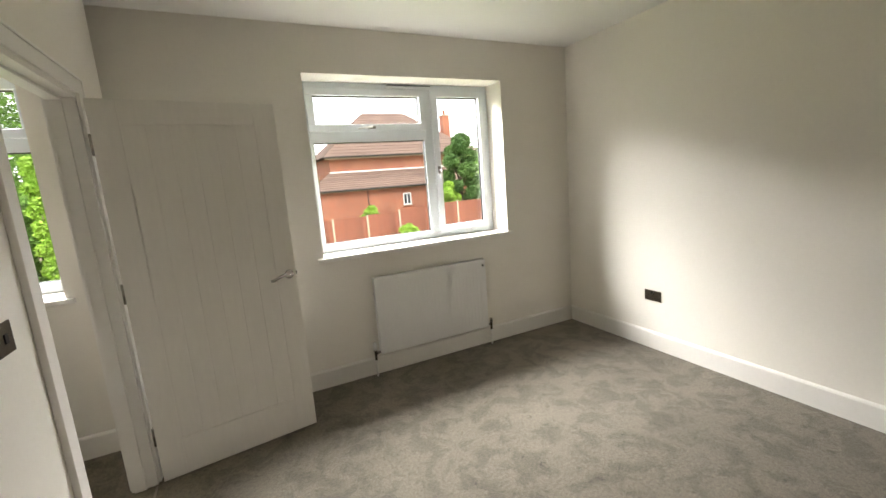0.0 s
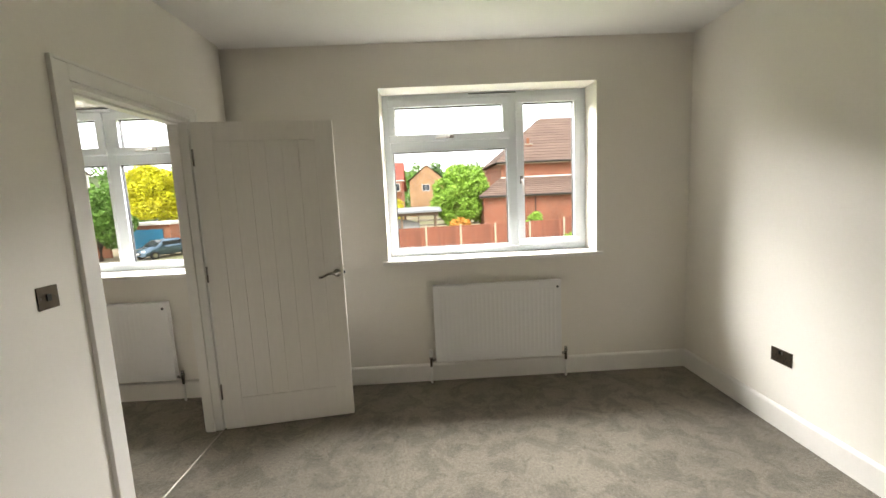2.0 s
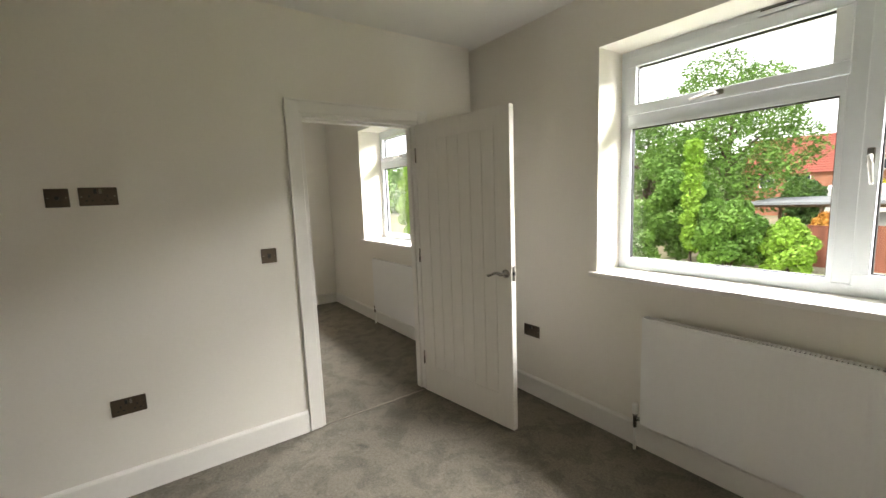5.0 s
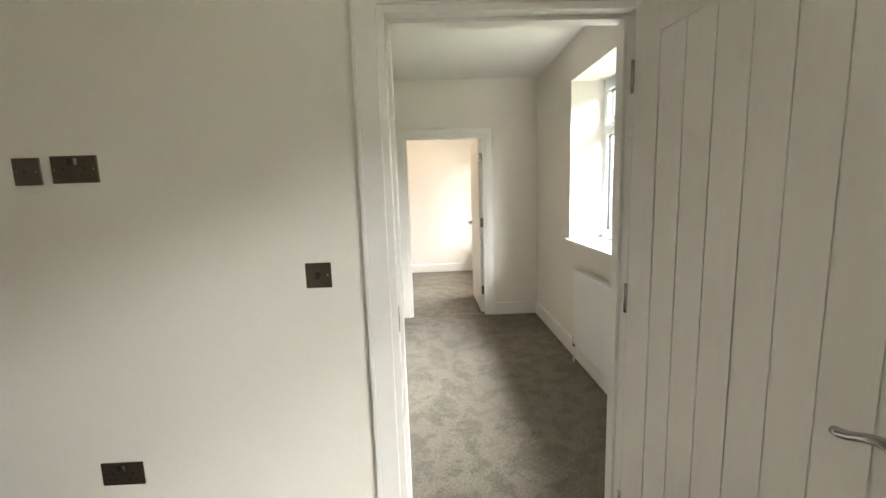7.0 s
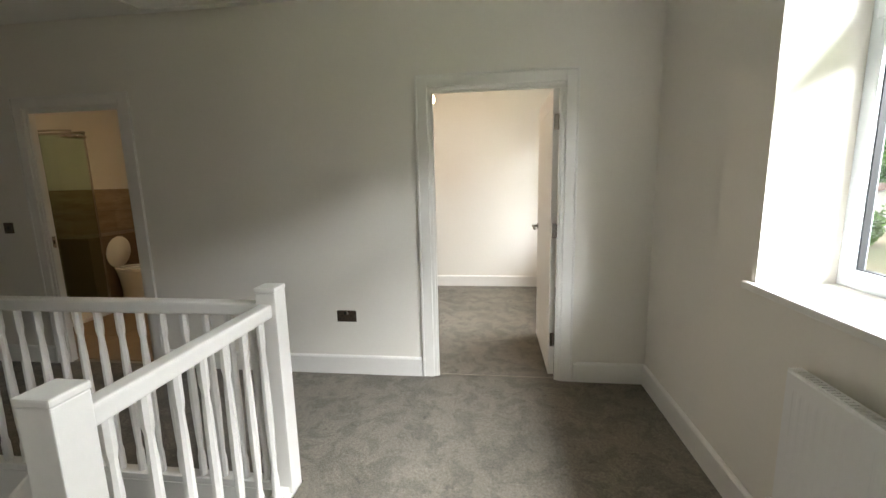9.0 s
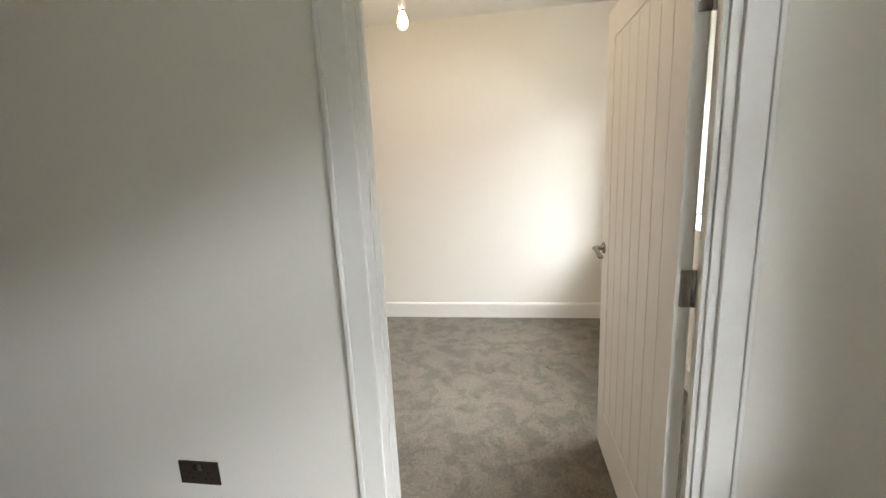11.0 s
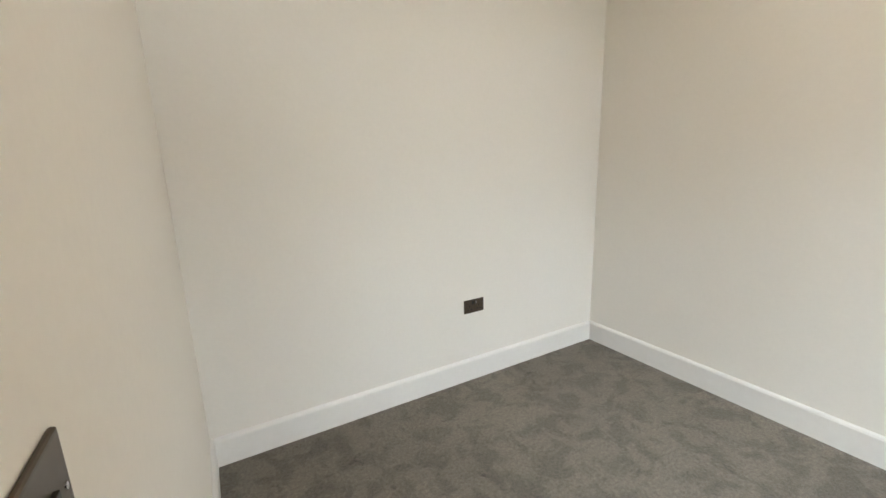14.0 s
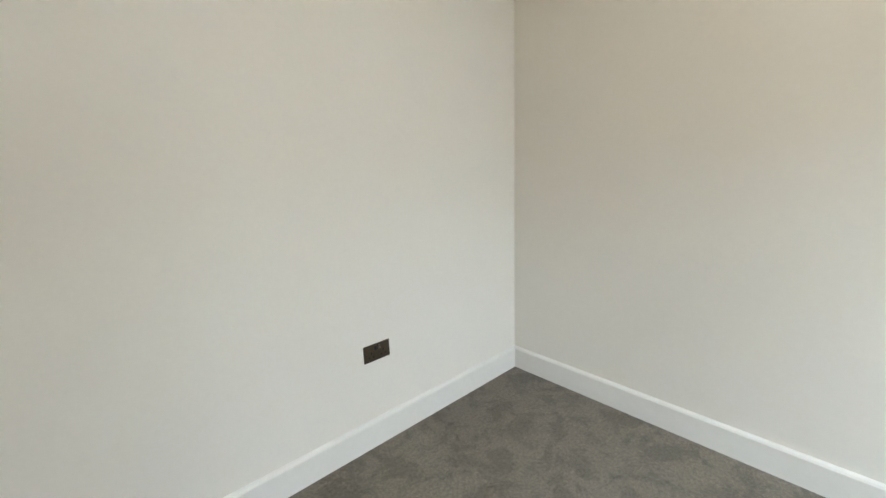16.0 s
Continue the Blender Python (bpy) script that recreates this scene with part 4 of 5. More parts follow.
def fence_run(label, xs, y, tops, board, post_h=0.06):
    t = thing("fence", label, "fence", kind="")
    for k, x in enumerate(xs):
        part("post", box(x - 0.05, y - 0.05, G, x + 0.05, y + 0.05, tops[k] + post_h, 0.01), CONCRETE, t, "pale concrete post")
    for k in range(len(xs) - 1):
        a, e = xs[k] + 0.05, xs[k + 1] - 0.05
        zt = (tops[k] + tops[k + 1]) / 2
        part("gravel_board", box(a, y - 0.02, G, e, y + 0.02, G + 0.28, 0.005), CONCRETE, t)
        n = 15
        w = (e - a) / n
        b = bmesh.new()
        for j in range(n):
            box(a + j * w + 0.004, y - 0.016 - 0.006 * (j % 2), G + 0.28, a + (j + 1) * w + 0.010, y + 0.005, zt - 0.02 - 0.01 * random.random(), 0, bm=b)
        part("panel", b, board, t)
        part("capping", box(a, y - 0.03, zt - 0.03, e, y + 0.03, zt + 0.005, 0.004), board, t)
    return t


xs = [1.17 + 1.97 * k for k in range(-3, 9)]
fence_run("brown closeboard fence panels between concrete posts", xs, 20.0, [-0.42, -0.34, -0.27, -0.24, -0.22, -0.22, -0.22, -0.10, 0.08, 0.10, 0.08, 0.05], FENCE)
fence_run("new orange closeboard fence panels between concrete posts", [-19.9 + 1.7 * k for k in range(3)], 11.0, [-1.15, -1.10, -1.05], FENCE_OR)


# ---- trees ----
def crown(blobs, count, size, flat=1.0):
    """Leaves scattered through overlapping clumps: (x, y, z, rx, ry, rz) each; denser near the surface."""
    vs, fs = [], []
    weights = [b[3] * b[5] for b in blobs]
    for _ in range(count):
        x, y, z, rx, ry, rz = random.choices(blobs, weights)[0]
        d = Vector((random.gauss(0, 1), random.gauss(0, 1), random.gauss(0, 1))).normalized()
        f = 0.55 + 0.5 * random.random() ** 0.6 + 0.12 * noise.noise((d.x * 3 + x, d.y * 3, d.z * 3))
        c = Vector((x + d.x * rx * f, y + d.y * ry * f, z + d.z * rz * f))
        u = Vector((random.gauss(0, 1), random.gauss(0, 1), random.gauss(0, 0.6))).normalized()
        v = u.cross(Vector((random.gauss(0, 1), random.gauss(0, 1), random.gauss(0, 1)))).normalized()
        s = size * (0.6 + 0.8 * random.random())
        k = len(vs)
        vs += [c - u * s, c + v * s * 0.5, c + u * s, c - v * s * 0.5]
        fs.append((k, k + 1, k + 2, k + 3))
    return vs, fs


def leaf_part(blobs, count, size, mat, parent):
    vs, fs = crown(blobs, count, size)
    me = bpy.data.meshes.new("crown")
    me.from_pydata([tuple(v) for v in vs], [], fs)
    me.materials.append(mat)
    ob = new("crown", me)
    ob.parent = parent
    return ob


def tree(label, x, y, top, wide, mat, count=5000, size=0.16, trunk=0.16, low=0.25, category="tree", tall=False):
    t = thing("tree" if category == "tree" else category.replace(" ", "_"), label, category)
    height = top - G
    base = G + height * low
    b = bmesh.new()
    if category == "tree":
        tip = G + height * 0.75
        bend = [random.uniform(-0.12, 0.12) * wide for _ in range(4)]
        tube([(x, y, G - 0.1), (x + bend[0] * 0.3, y, G + height * 0.2), (x + bend[1] * 0.6, y, G + height * 0.45), (x + bend[2], y, tip)], [trunk, trunk * 0.8, trunk * 0.55, trunk * 0.15], 8, bm=b)
        for k in range(7):
            a = k * 2.4
            z0 = G + height * (0.25 + 0.06 * k)
            r = wide * (0.75 - 0.06 * k)
            tube([(x, y, z0), (x + r * 0.5 * math.cos(a), y + r * 0.5 * math.sin(a), z0 + height * 0.12), (x + r * math.cos(a), y + r * math.sin(a), z0 + height * 0.2)], [trunk * 0.4, trunk * 0.28, trunk * 0.08], 6, bm=b)
        part("trunk", b, BARK, t, smooth=True)
    else:
        for k in range(6):
            a = k * 1.05
            tube([(x, y, G - 0.05), (x + wide * 0.4 * math.cos(a), y + wide * 0.4 * math.sin(a), (G + top) / 2)], [0.035, 0.012], 6, bm=b)
        part("stems", b, BARK, t)
    blobs = []
    n = 16
    for k in range(n):
        f = (k + 0.5) / n
        zz = base + (top - base) * (0.12 + 0.76 * f)
        spread = wide * (0.25 if tall else 0.62) * math.sin(math.pi * (0.2 + 0.75 * f)) ** 0.7
        a = k * 2.399 + x
        r = wide * (0.62 if tall else random.uniform(0.28, 0.46))
        blobs.append((x + spread * math.cos(a), y + spread * math.sin(a), zz, r, r, max(0.1, min(r * 0.85, (top - base) * 0.3))))
    leaf_part(blobs, int(count * 2.2), size * 0.68, mat, t)
    return t


tree("bright green broad tree beyond the fence", 4.0, 28.0, 3.7, 2.5, LEAF_LIGHT, 8000, 0.16)
tree("large airy green tree over the gardens", -8.0, 27.0, 9.2, 4.6, LEAF_MID, 10000, 0.16, 0.3, 0.15)
tree("dark ivy-clad tree at the garden's edge", -6.0, 17.6, 4.1, 0.55, LEAF_LIGHT, 5000, 0.13, 0.16, 0.05, tall=True)
tree("dense green shrub against the fence", -4.6, 17.8, 0.9, 1.5, LEAF_MID, 7000, 0.13, 0.1, 0.02, "shrub")
tree("dense green shrub against the fence", -2.7, 18.3, 0.1, 1.0, LEAF_LIGHT, 4500, 0.12, 0.1, 0.02, "shrub")
tree("tall green shrub beside the shed", -7.4, 19.5, 2.6, 1.7, LEAF_MID, 7000, 0.14, 0.12, 0.02, "shrub")
tree("ivy-covered dark green tree by the brick house", 14.7, 22.5, 5.0, 1.5, LEAF_DARK, 8000, 0.14, 0.18, 0.05)
tree("light green shrub against the brick house", 13.3, 22.0, 1.6, 1.0, LEAF_LIGHT, 4000, 0.14, 0.1, 0.05, "shrub")
tree("small light green bush behind the fence", 7.9, 22.2, 0.35, 0.75, LEAF_LIGHT, 2500, 0.11, 0.1, 0.1, "shrub")
tree("small light green bush before the fence", 9.2, 19.0, -0.9, 0.7, LEAF_LIGHT, 2000, 0.11, 0.1, 0.1, "shrub")
tree("orange autumn shrub behind the fence", -2.4, 22.6, 0.15, 0.85, LEAF_ORANGE, 3000, 0.11, 0.1, 0.1, "shrub")
tree("orange autumn shrub behind the fence", 3.5, 23.6, 0.05, 1.0, LEAF_ORANGE, 3000, 0.11, 0.1, 0.1, "shrub")
tree("low yellow-green hedge before the red house", -4.0, 50.0, 1.5, 2.6, LEAF_YELLOW, 2500, 0.22, 0.1, 0.05, "shrub")
tree("rounded green conifer by the caravan", -7.6, 40.0, 2.0, 1.6, LEAF_DARK, 3000, 0.2, 0.1, 0.05, "shrub")
tree("bright yellow tree across the road", -25.0, 37.5, 5.6, 3.0, LEAF_YELLOW, 8000, 0.2, 0.2, 0.35)
tree("dark purple-leaved tree across the road", -20.2, 38.5, 4.6, 2.0, LEAF_PURPLE, 5000, 0.2, 0.2, 0.25)
tree("rounded green tree across the road", -24.0, 29.0, 3.2, 2.6, LEAF_MID, 8000, 0.18, 0.2, 0.2)
tree("light green tree beside the drive", -22.0, 13.0, 4.3, 1.5, LEAF_LIGHT, 9000, 0.12, 0.12, 0.08)
tree("rounded green bush beside the gravel drive", -23.4, 17.0, -0.35, 1.0, LEAF_MID, 5000, 0.13, 0.1, 0.02, "shrub")
tree("rounded green tree beyond the front drive", -16.0, 14.5, 3.7, 2.3, LEAF_MID, 8000, 0.14, 0.16, 0.1)
tree("orange autumn tree on the slope", -38.0, 27.0, 1.9, 1.5, LEAF_ORANGE, 3000, 0.22, 0.15, 0.2)
tree("dark green tree on the slope", -43.0, 34.0, 4.6, 3.0, LEAF_DARK, 5000, 0.28, 0.2, 0.1)
tree("dark green tree on the slope", -62.0, 43.0, 7.0, 4.0, LEAF_DARK, 6000, 0.4, 0.3, 0.1)
for k, (x, y, z, w) in enumerate(((2, 95, 8.5, 5), (10, 100, 8.0, 5), (-14, 90, 8.5, 4.5), (20, 96, 7.5, 5), (-34, 70, 7.0, 5), (33, 90, 8, 6))):
    tree("dark green tree far behind the houses", x, y, z, w, LEAF_DARK, 2500, 0.5, 0.3, 0.1)


tree("airy green tree beyond the gardens", -13.5, 27.5, 7.4, 3.4, LEAF_MID, 5500, 0.16, 0.22, 0.1)
tree("dense green shrub at the garden's edge", -8.3, 16.2, 1.2, 1.5, LEAF_MID, 6000, 0.13, 0.1, 0.02, "shrub")


# ---- houses ----
def gable_roof(x0, x1, y0, y1, z0, ridge, along="x", hip=0.0, over=0.35):
    """A pitched roof with thickness and rows of tiles; hip draws the ridge's ends in."""
    x0, x1, y0, y1 = x0 - over, x1 + over, y0 - over, y1 + over
    b = bmesh.new()
    if along == "x":
        ym = (y0 + y1) / 2
        r = [(x0 + hip, ym, ridge), (x1 - hip, ym, ridge)]
        sides = [((x0, y0), (x1, y0), r[0], r[1]), ((x1, y1), (x0, y1), r[1], r[0])]
        ends = [((x0, y1), (x0, y0), r[0]), ((x1, y0), (x1, y1), r[1])]
    else:
        xm = (x0 + x1) / 2
        r = [(xm, y0 + hip, ridge), (xm, y1 - hip, ridge)]
        sides = [((x1, y0), (x1, y1), r[0], r[1]), ((x0, y1), (x0, y0), r[1], r[0])]
        ends = [((x0, y0), (x1, y0), r[0]), ((x1, y1), (x0, y1), r[1])]
    if not hip:
        ends = []

    def course(p, q, u, v):
        rows = 16
        p, q, u, v = (Vector(c) for c in (p, q, u, v))
        nrm = (q - p).cross(u - p).normalized()
        if nrm.z < 0:
            nrm = -nrm
        for k in range(rows):
            f0, f1 = k / rows, (k + 1) / rows + 0.01
            a0, a1 = p.lerp(u, f0) + nrm * 0.05, q.lerp(v, f0) + nrm * 0.05
            c0, c1 = p.lerp(u, min(f1, 1)) + nrm * 0.015, q.lerp(v, min(f1, 1)) + nrm * 0.015
            e0, e1 = a0 - nrm * 0.06, a1 - nrm * 0.06
            vs = [b.verts.new(c) for c in (a0, a1, c1, c0, e0, e1)]
            b.faces.new((vs[0], vs[1], vs[2], vs[3]))
            b.faces.new((vs[4], vs[5], vs[1], vs[0]))

    for s in sides:
        course((*s[0], z0), (*s[1], z0), s[2], s[3])
    for e in ends:
        course((*e[0], z0), (*e[1], z0), e[2], e[2])
    return b


def gable_wall(x0, x1, y0, y1, z0, z1, ridge, along="x"):
    b = box(x0, y0, z0, x1, y1, z1)
    for s in (0, 1):
        if along == "x":
            x, n = (x0, x1)[s], 0.2 if s == 0 else -0.2
            pts = [(x, y0, z1), (x, y1, z1), (x, (y0 + y1) / 2, ridge - 0.08)]
            off = Vector((n, 0, 0))
        else:
            y, n = (y0, y1)[s], 0.2 if s == 0 else -0.2
            pts = [(x0, y, z1), (x1, y, z1), ((x0 + x1) / 2, y, ridge - 0.08)]
            off = Vector((0, n, 0))
        f = [b.verts.new(p) for p in pts]
        g = [b.verts.new(Vector(p) + off) for p in pts]
        b.faces.new(f)
        b.faces.new(g[::-1])
        for k in range(3):
            b.faces.new((f[k], f[(k + 1) % 3], g[(k + 1) % 3], g[k]))
    bmesh.ops.recalc_face_normals(b, faces=b.faces[:])
    return b


def house_window(t, x, y, z, w, h, face="y"):
    if face == "y":
        f = part("window", slab_with_holes("y", y - 0.06, y + 0.02, x, x + w, z, z + h, [(x + 0.07, x + w / 2 - 0.03, z + 0.07, z + h - 0.07), (x + w / 2 + 0.03, x + w - 0.07, z + 0.07, z + h - 0.07)]), UPVC, t)
        part("pane", box(x + 0.05, y - 0.02, z + 0.05, x + w - 0.05, y - 0.01, z + h - 0.05), PANE, f)
        part("sill", box(x - 0.06, y - 0.12, z - 0.06, x + w + 0.06, y, z, 0.01), CONCRETE, f)
    return t


def chimney(t, x, y, z0, z1, s=0.45):
    c = part("chimney", box(x - s / 2, y - s / 2, z0, x + s / 2, y + s / 2, z1, 0.01), BRICK, t)
    part("flaunching", box(x - s / 2 - 0.05, y - s / 2 - 0.05, z1, x + s / 2 + 0.05, y + s / 2 + 0.05, z1 + 0.1, 0.02), CONCRETE, c)
    part("pot", lathe([(0.13, z1 + 0.1), (0.12, z1 + 0.5), (0.15, z1 + 0.55)], 14, Matrix.Translation((x, y, 0))), BRICK_ORANGE, c, smooth=True)


nb = thing("house", "red-brick house with brown hipped roof and a lean-to", "house")
part("wall", box(7.0, 28.3, G, 19.0, 37.0, 3.75), BRICK, nb)
part("roof", gable_roof(7.0, 19.0, 28.3, 37.0, 3.75, 7.6, "x", 4.6, 0.45), ROOF_BROWN, nb)
part("lean_to_wall", box(5.25, 25.7, G, 17.5, 28.3, 1.30), BRICK, nb)
b = bmesh.new()
rows = 9
for k in range(rows):
    f0, f1 = k / rows, (k + 1) / rows
    ya, yb = 25.4 + 2.9 * f0, 25.4 + 2.9 * f1 + 0.05
    za, zb = 1.32 + 1.28 * f0, 1.32 + 1.28 * f1
    xa, xb = 4.95 + 2.0 * f0, 4.95 + 2.0 * f1
    v = [b.verts.new(c) for c in ((xa, ya, za + 0.05), (17.8, ya, za + 0.05), (17.8, yb, zb + 0.01), (xb, yb, zb + 0.01), (xa, ya, za - 0.02), (17.8, ya, za - 0.02), (xa, 28.35, za + 0.05))]
    b.faces.new(v[:4])
    b.faces.new((v[4], v[5], v[1], v[0]))
    b.faces.new((v[3], v[6], v[0]))
part("lean_to_roof", b, ROOF_BROWN, nb)
part("fascia", box(4.95, 25.36, 1.16, 17.8, 25.42, 1.30, 0.01), TIMBER, nb)
part("gutter", tube([(4.9, 25.33, 1.28), (17.8, 25.33, 1.26)], 0.055, 10), DARK, nb)
part("downpipe", tube([(8.9, 25.62, 1.2), (8.9, 25.62, G)], 0.04, 8), DARK, nb)
part("eaves_board", box(6.6, 27.86, 3.55, 19.4, 27.92, 3.72, 0.01), TIMBER, nb)
part("gutter", tube([(6.5, 27.83, 3.72), (19.4, 27.83, 3.70)], 0.055, 10), DARK, nb)
part("flashing", box(6.95, 28.24, 2.58, 17.6, 28.30, 2.68, 0.005), RENDER_W, nb)
house_window(nb, 11.55, 25.7, -0.10, 0.62, 0.86)
chimney(nb, 9.4, 29.6, 4.2, 5.1, 0.5)
chimney(nb, 13.4, 29.6, 4.2, 5.1, 0.5)
chimney(nb, 19.2, 33.0, 3.0, 7.4, 0.7)
house_window(nb, 17.6, 28.3, 1.5, 1.1, 1.6)

rh = thing("house", "orange-brick houses with steep red tiled roof", "house")
part("wall", gable_wall(-17.5, -2.6, 58.0, 66.0, G, 2.6, 6.9, "x"), BRICK_ORANGE, rh)
part("roof", gable_roof(-17.5, -2.6, 58.0, 66.0, 2.5, 6.9, "x", 0, 0.4), ROOF_RED, rh)
part("dormer", box(-6.2, 57.4, 2.2, -2.4, 60.0, 3.9), BRICK_ORANGE, rh)
part("dormer_roof", box(-6.4, 57.2, 3.9, -2.2, 61.0, 4.05, 0.02), RENDER_W, rh)
b = box(-5.9, 0, 0, -4.5, 1.7, 0.08, 0.01)
b.transform(Matrix.Translation((0, 59.6, 4.15)) @ pose(0, 0, 0, 47, 0, 0))
part("skylight", b, SOLAR, rh, "blue roof light")
house_window(rh, -5.8, 57.4, 2.45, 1.4, 1.1)
house_window(rh, -4.0, 57.4, 2.45, 1.3, 1.1)
house_window(rh, -12.5, 58.0, 1.0, 1.2, 1.2)
house_window(rh, -16.0, 58.0, 1.0, 1.4, 1.2)
chimney(rh, -8.0, 62.0, 6.4, 7.7, 0.7)

gh = thing("house", "tan-brick gabled house behind the gardens", "house")
part("wall", gable_wall(-2.2, 4.6, 78.0, 88.0, G, 4.6, 7.6, "y"), BRICK_TAN, gh)
part("roof", gable_roof(-2.2, 4.6, 78.0, 88.0, 4.6, 7.6, "y", 0, 0.35), ROOF_BROWN, gh)
house_window(gh, 0.2, 78.0, 2.6, 1.5, 1.3)
fh = thing("house", "low house with a long brown roof", "house")
part("wall", gable_wall(6.0, 22.0, 84.0, 92.0, G, 3.6, 6.6, "x"), BRICK_TAN, fh)
part("roof", gable_roof(6.0, 22.0, 84.0, 92.0, 3.6, 6.6, "x", 0, 0.4), ROOF_BROWN, fh)
for k in range(3):
    house_window(fh, 8.0 + 4.5 * k, 84.0, 1.6, 1.5, 1.2)
eh = thing("house", "orange-brick gabled house beside the brick one", "house")
part("wall", gable_wall(8.6, 14.0, 58.0, 66.0, G, 3.8, 6.2, "y"), BRICK_ORANGE, eh)
part("roof", gable_roof(8.6, 14.0, 58.0, 66.0, 3.8, 6.2, "y", 0, 0.3), ROOF_RED, eh)
house_window(eh, 10.4, 58.0, 2.0, 1.4, 1.2)
for x, y, z, w in ((-82, 62, 9.0, 9), (-70, 70, 10.5, 8), (-98, 66, 12.0, 9)):
    hh = thing("house", "white rendered house on the hillside", "house", "white hillside houses")
    part("wall", gable_wall(x, x + w, y, y + 7, G, z - 2.2, z, "x"), RENDER_W, hh)
    part("roof", gable_roof(x, x + w, y, y + 7, z - 2.2, z, "x", 0, 0.4), ROOF_BROWN, hh)
    for k in range(3):
        house_window(hh, x + 0.8 + k * 2.4, y, z - 4.2, 1.4, 1.2)
        house_window(hh, x + 0.8 + k * 2.4, y, z - 7.0, 1.4, 1.2)

wg = thing("garage", "low white garage with a tiled roof", "garage")
part("wall", gable_wall(-33.0, -29.0, 21.0, 26.0, G, -0.4, 0.5, "x"), RENDER_W, wg)
part("roof", gable_roof(-33.0, -29.0, 21.0, 26.0, -0.4, 0.6, "x", 0, 0.3), ROOF_BROWN, wg)
ga = thing("garage", "brick garage with a bright blue door", "garage")
part("wall", box(-24.4, 32.8, G, -20.9, 38.0, 0.15), BRICK_ORANGE, ga)
part("roof", box(-24.6, 32.6, 0.15, -20.7, 38.2, 0.40, 0.03), RENDER_W, ga)
part("garage_door", box(-24.0, 32.70, G, -21.5, 32.79, -0.2, 0.01), BLUE, ga, "bright blue up-and-over door")
gw = thing("garden_wall", "low orange-brick wall with pale coping", "wall")
part("wall", box(-31.0, 31.0, G, -24.8, 31.25, -1.25), BRICK_ORANGE, gw)
part("coping", box(-31.1, 30.95, -1.25, -24.7, 31.30, -1.12, 0.02), CONCRETE, gw)

cp = thing("carport", "open carport with a grey felt roof on timber posts", "carport")
b = box(-6.0, 23.2, 0.48, 2.2, 28.2, 0.62, 0.02)
b.transform(Matrix.Translation((-2, 25, 0.5)) @ pose(0, 0, 0, 1.5, -0.8, 0) @ Matrix.Translation((2, -25, -0.5)))
part("roof", b, GREYROOF, cp)
for x in (-5.6, -2.9, -0.4, 1.8):
    for y in (23.6, 27.8):
        part("post", box(x - 0.07, y - 0.07, G, x + 0.07, y + 0.07, 0.47, 0.01), TIMBER, cp)
part("beam", box(-5.8, 23.5, 0.28, 2.0, 23.6, 0.46, 0.01), TIMBER, cp)
boat = thing("boat", "white boat stored under the carport", "boat")
b = bmesh.new()
rings = []
for k in range(9):
    f = k / 8
    w = 0.95 * math.sin(math.pi * (0.12 + 0.76 * f)) ** 0.6
    rings.append([b.verts.new((-2.3 + 3.0 * f, 25.6 + w * math.cos(a), -0.75 + 0.75 * math.sin(a) * (0.6 + 0.4 * math.sin(math.pi * f)))) for a in [2 * math.pi * j / 14 for j in range(14)]])
for p, q in zip(rings, rings[1:]):
    for j in range(14):
        b.faces.new((p[j], p[(j + 1) % 14], q[(j + 1) % 14], q[j]))
b.faces.new(rings[0][::-1])
b.faces.new(rings[-1])
bmesh.ops.recalc_face_normals(b, faces=b.faces[:])
part("hull", b, HULL, boat, smooth=True)
for x in (-1.6, 0.0):
    part("trestle", box(x - 0.06, 25.1, G, x + 0.06, 26.1, -1.36, 0.01), TIMBER, boat)
cv = thing("caravan", "white caravan with rounded ends", "caravan")
part("body", box(-6.9, 43.0, G + 0.5, -2.9, 45.2, 1.15, 0.35, seg=4), HULL, cv)
part("window", box(-6.2, 42.985, 0.1, -5.0, 43.0, 0.65, 0.004), PANE, cv)
for x in (-5.4, -4.6):
    part("wheel", lathe([(0.32, 0), (0.32, 0.2)], 18, pose(x, 43.3, G + 0.32, 90, 0, 0)), TYRE, cv)
part("chassis", box(-6.6, 43.2, G + 0.35, -3.1, 45.0, G + 0.52), TYRE, cv)
rail = thing("ranch_fence", "pale horizontal rail fence behind the trees", "fence")
for k in range(9):
    part("post", box(0.5 + k * 1.4 - 0.05, 30.0, G, 0.5 + k * 1.4 + 0.05, 30.1, 0.15, 0.01), TIMBER, rail)
for z in (-1.6, -1.2, -0.8, -0.4, 0.0):
    part("rail", box(0.4, 29.96, z - 0.07, 11.8, 30.0, z + 0.07, 0.008), CONCRETE, rail)


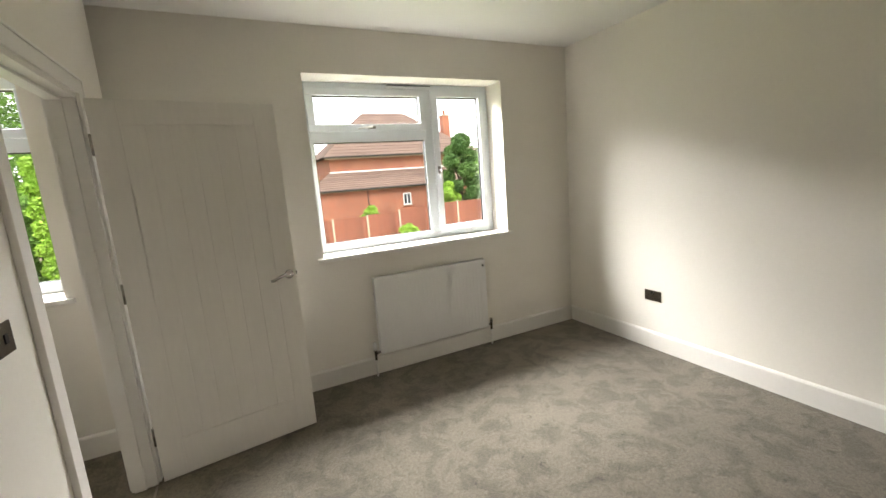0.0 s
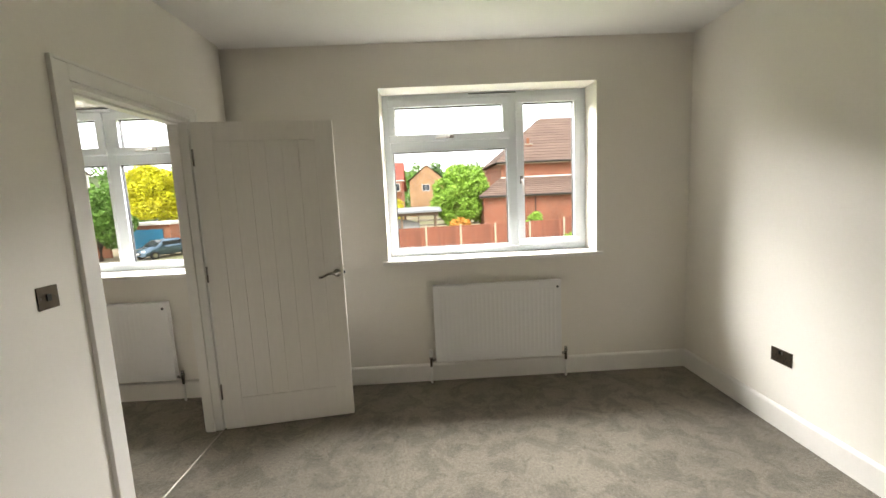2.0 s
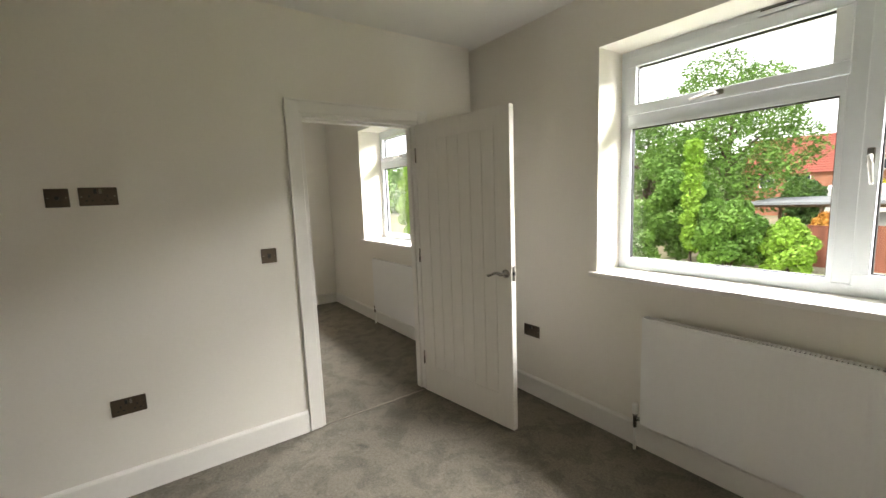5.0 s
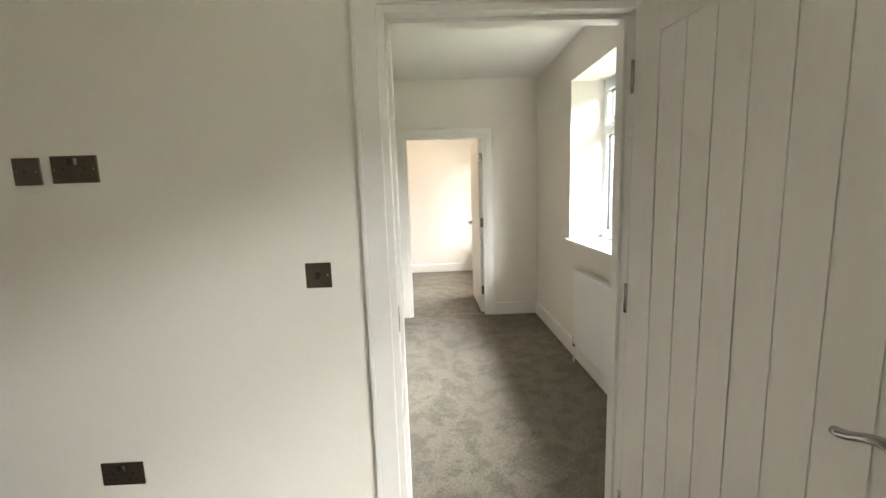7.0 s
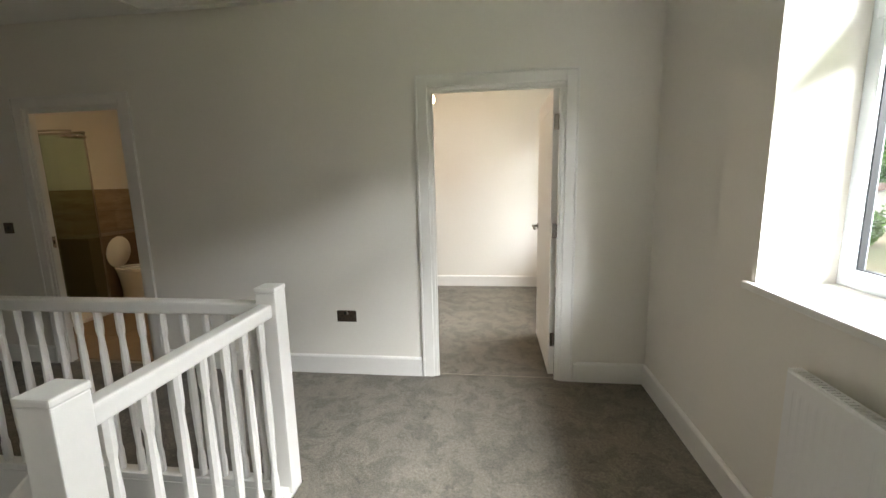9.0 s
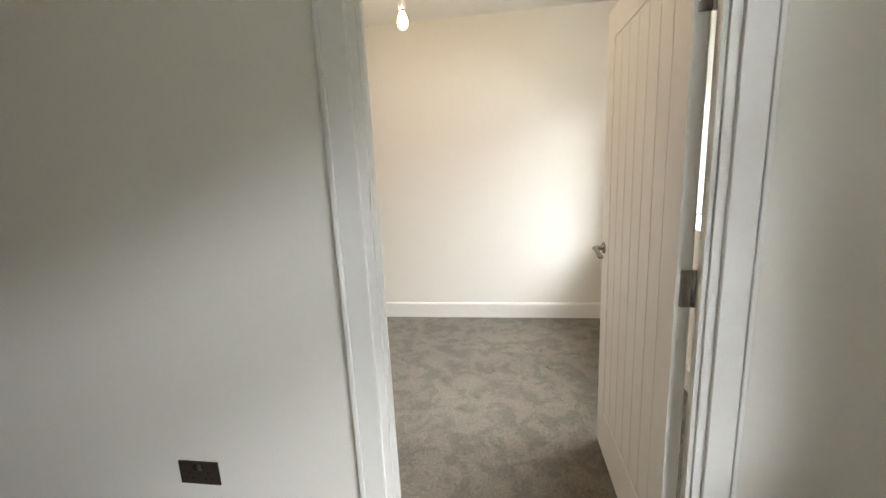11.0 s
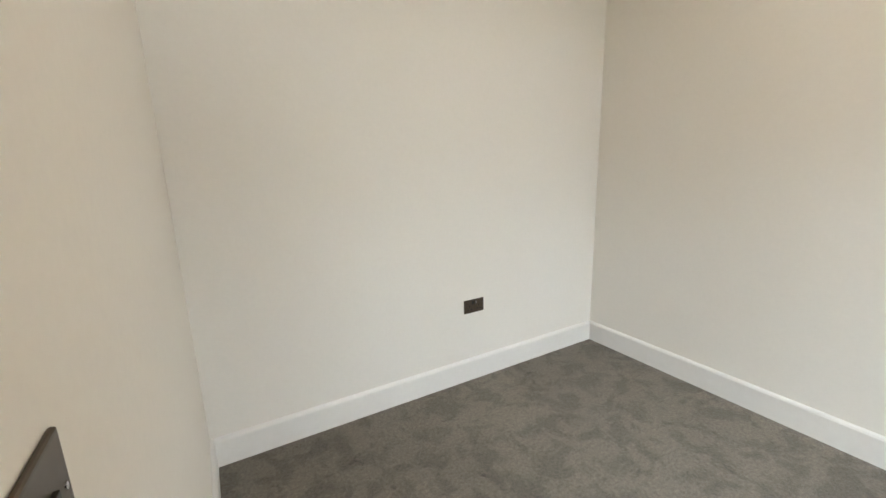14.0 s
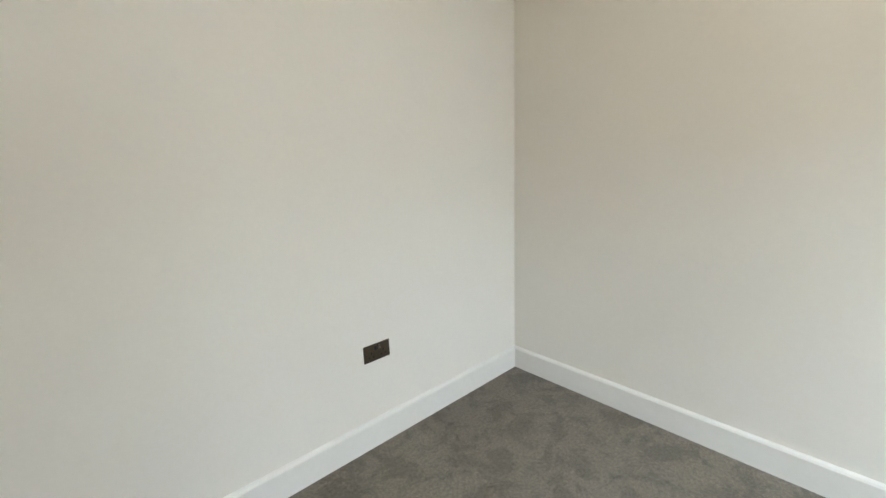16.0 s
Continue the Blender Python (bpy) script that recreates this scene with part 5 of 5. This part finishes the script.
def car(label, m):
    t = thing("car", label, "car", m=m)
    b = bmesh.new()
    prof = [(-2.0, 0.35, 0.80), (-1.95, 0.72, 0.84), (-1.05, 0.92, 0.86), (-0.35, 1.40, 0.66), (0.9, 1.45, 0.66), (1.75, 1.0, 0.84), (2.0, 0.75, 0.84), (2.02, 0.35, 0.80)]
    rows = []
    for x, z, w in prof:
        rows.append([b.verts.new(c) for c in ((x, -w, z), (x, w, z))])
    base = [[b.verts.new((x, s * 0.80, 0.28)) for s in (-1, 1)] for x, _, _ in prof]
    for k in range(len(prof) - 1):
        b.faces.new((rows[k][0], rows[k][1], rows[k + 1][1], rows[k + 1][0]))
        for s in (0, 1):
            b.faces.new((base[k][s], rows[k][s], rows[k + 1][s], base[k + 1][s]))
        b.faces.new((base[k][0], base[k][1], base[k + 1][1], base[k + 1][0]))
    for k in (0, -1):
        b.faces.new((base[k][0], base[k][1], rows[k][1], rows[k][0]))
    bmesh.ops.recalc_face_normals(b, faces=b.faces[:])
    bmesh.ops.bevel(b, geom=b.edges[:], offset=0.05, segments=2, affect="EDGES")
    part("body", b, CARPAINT, t, smooth=True)
    w = bmesh.new()
    q = [w.verts.new(c) for c in ((-1.03, -0.74, 0.97), (-1.03, 0.74, 0.97), (-0.42, 0.6, 1.385), (-0.42, -0.6, 1.385))]
    q2 = [w.verts.new(v.co + Vector((-0.03, 0, 0.02))) for v in q]
    w.faces.new(q2)
    for k in range(4):
        w.faces.new((q[k], q[(k + 1) % 4], q2[(k + 1) % 4], q2[k]))
    part("windscreen", w, PANE, t)
    for s in (-1, 1):
        part("headlight", box(-1.99, s * 0.62 - 0.16, 0.60, -1.90, s * 0.62 + 0.16, 0.74, 0.03), LENS, t)
        part("side_window", box(-0.5, s * 0.74 - 0.01, 1.0, 1.2, s * 0.74 + 0.01, 1.3, 0.004), PANE, t)
        for x in (-1.25, 1.25):
            wh = part("wheel", lathe([(0.30, -0.09), (0.31, -0.06), (0.31, 0.06), (0.30, 0.09)], 22, pose(x, s * 0.76, 0.31, 90, 0, 0)), TYRE, t)
            part("rim", lathe([(0.19, -0.095), (0.19, 0.095)], 16, pose(x, s * 0.76, 0.31, 90, 0, 0)), CHROME, wh)
    part("grille", box(-2.03, -0.42, 0.40, -1.985, 0.42, 0.56, 0.01), DARK, t)
    part("number_plate", box(-2.045, -0.26, 0.44, -2.03, 0.26, 0.55), WPLASTIC, t)
    return t


car("grey-blue hatchback car parked on the drive", pose(-19.9, 30.0, G, 0, 0, 68))

for k, (z0, z1, y) in enumerate(((6.4, 6.0, 34), (5.7, 5.4, 34), (8.2, 7.6, 40))):
    c = thing("overhead_cable", "thin dark overhead cable crossing the sky", "cable", "overhead cables")
    part("wire", tube([(-30 + 6 * j, y + 2 * math.sin(j * 0.3), z0 + (z1 - z0) * j / 12 - 0.5 * math.sin(math.pi * j / 12)) for j in range(13)], 0.02, 6), CABLE, c)
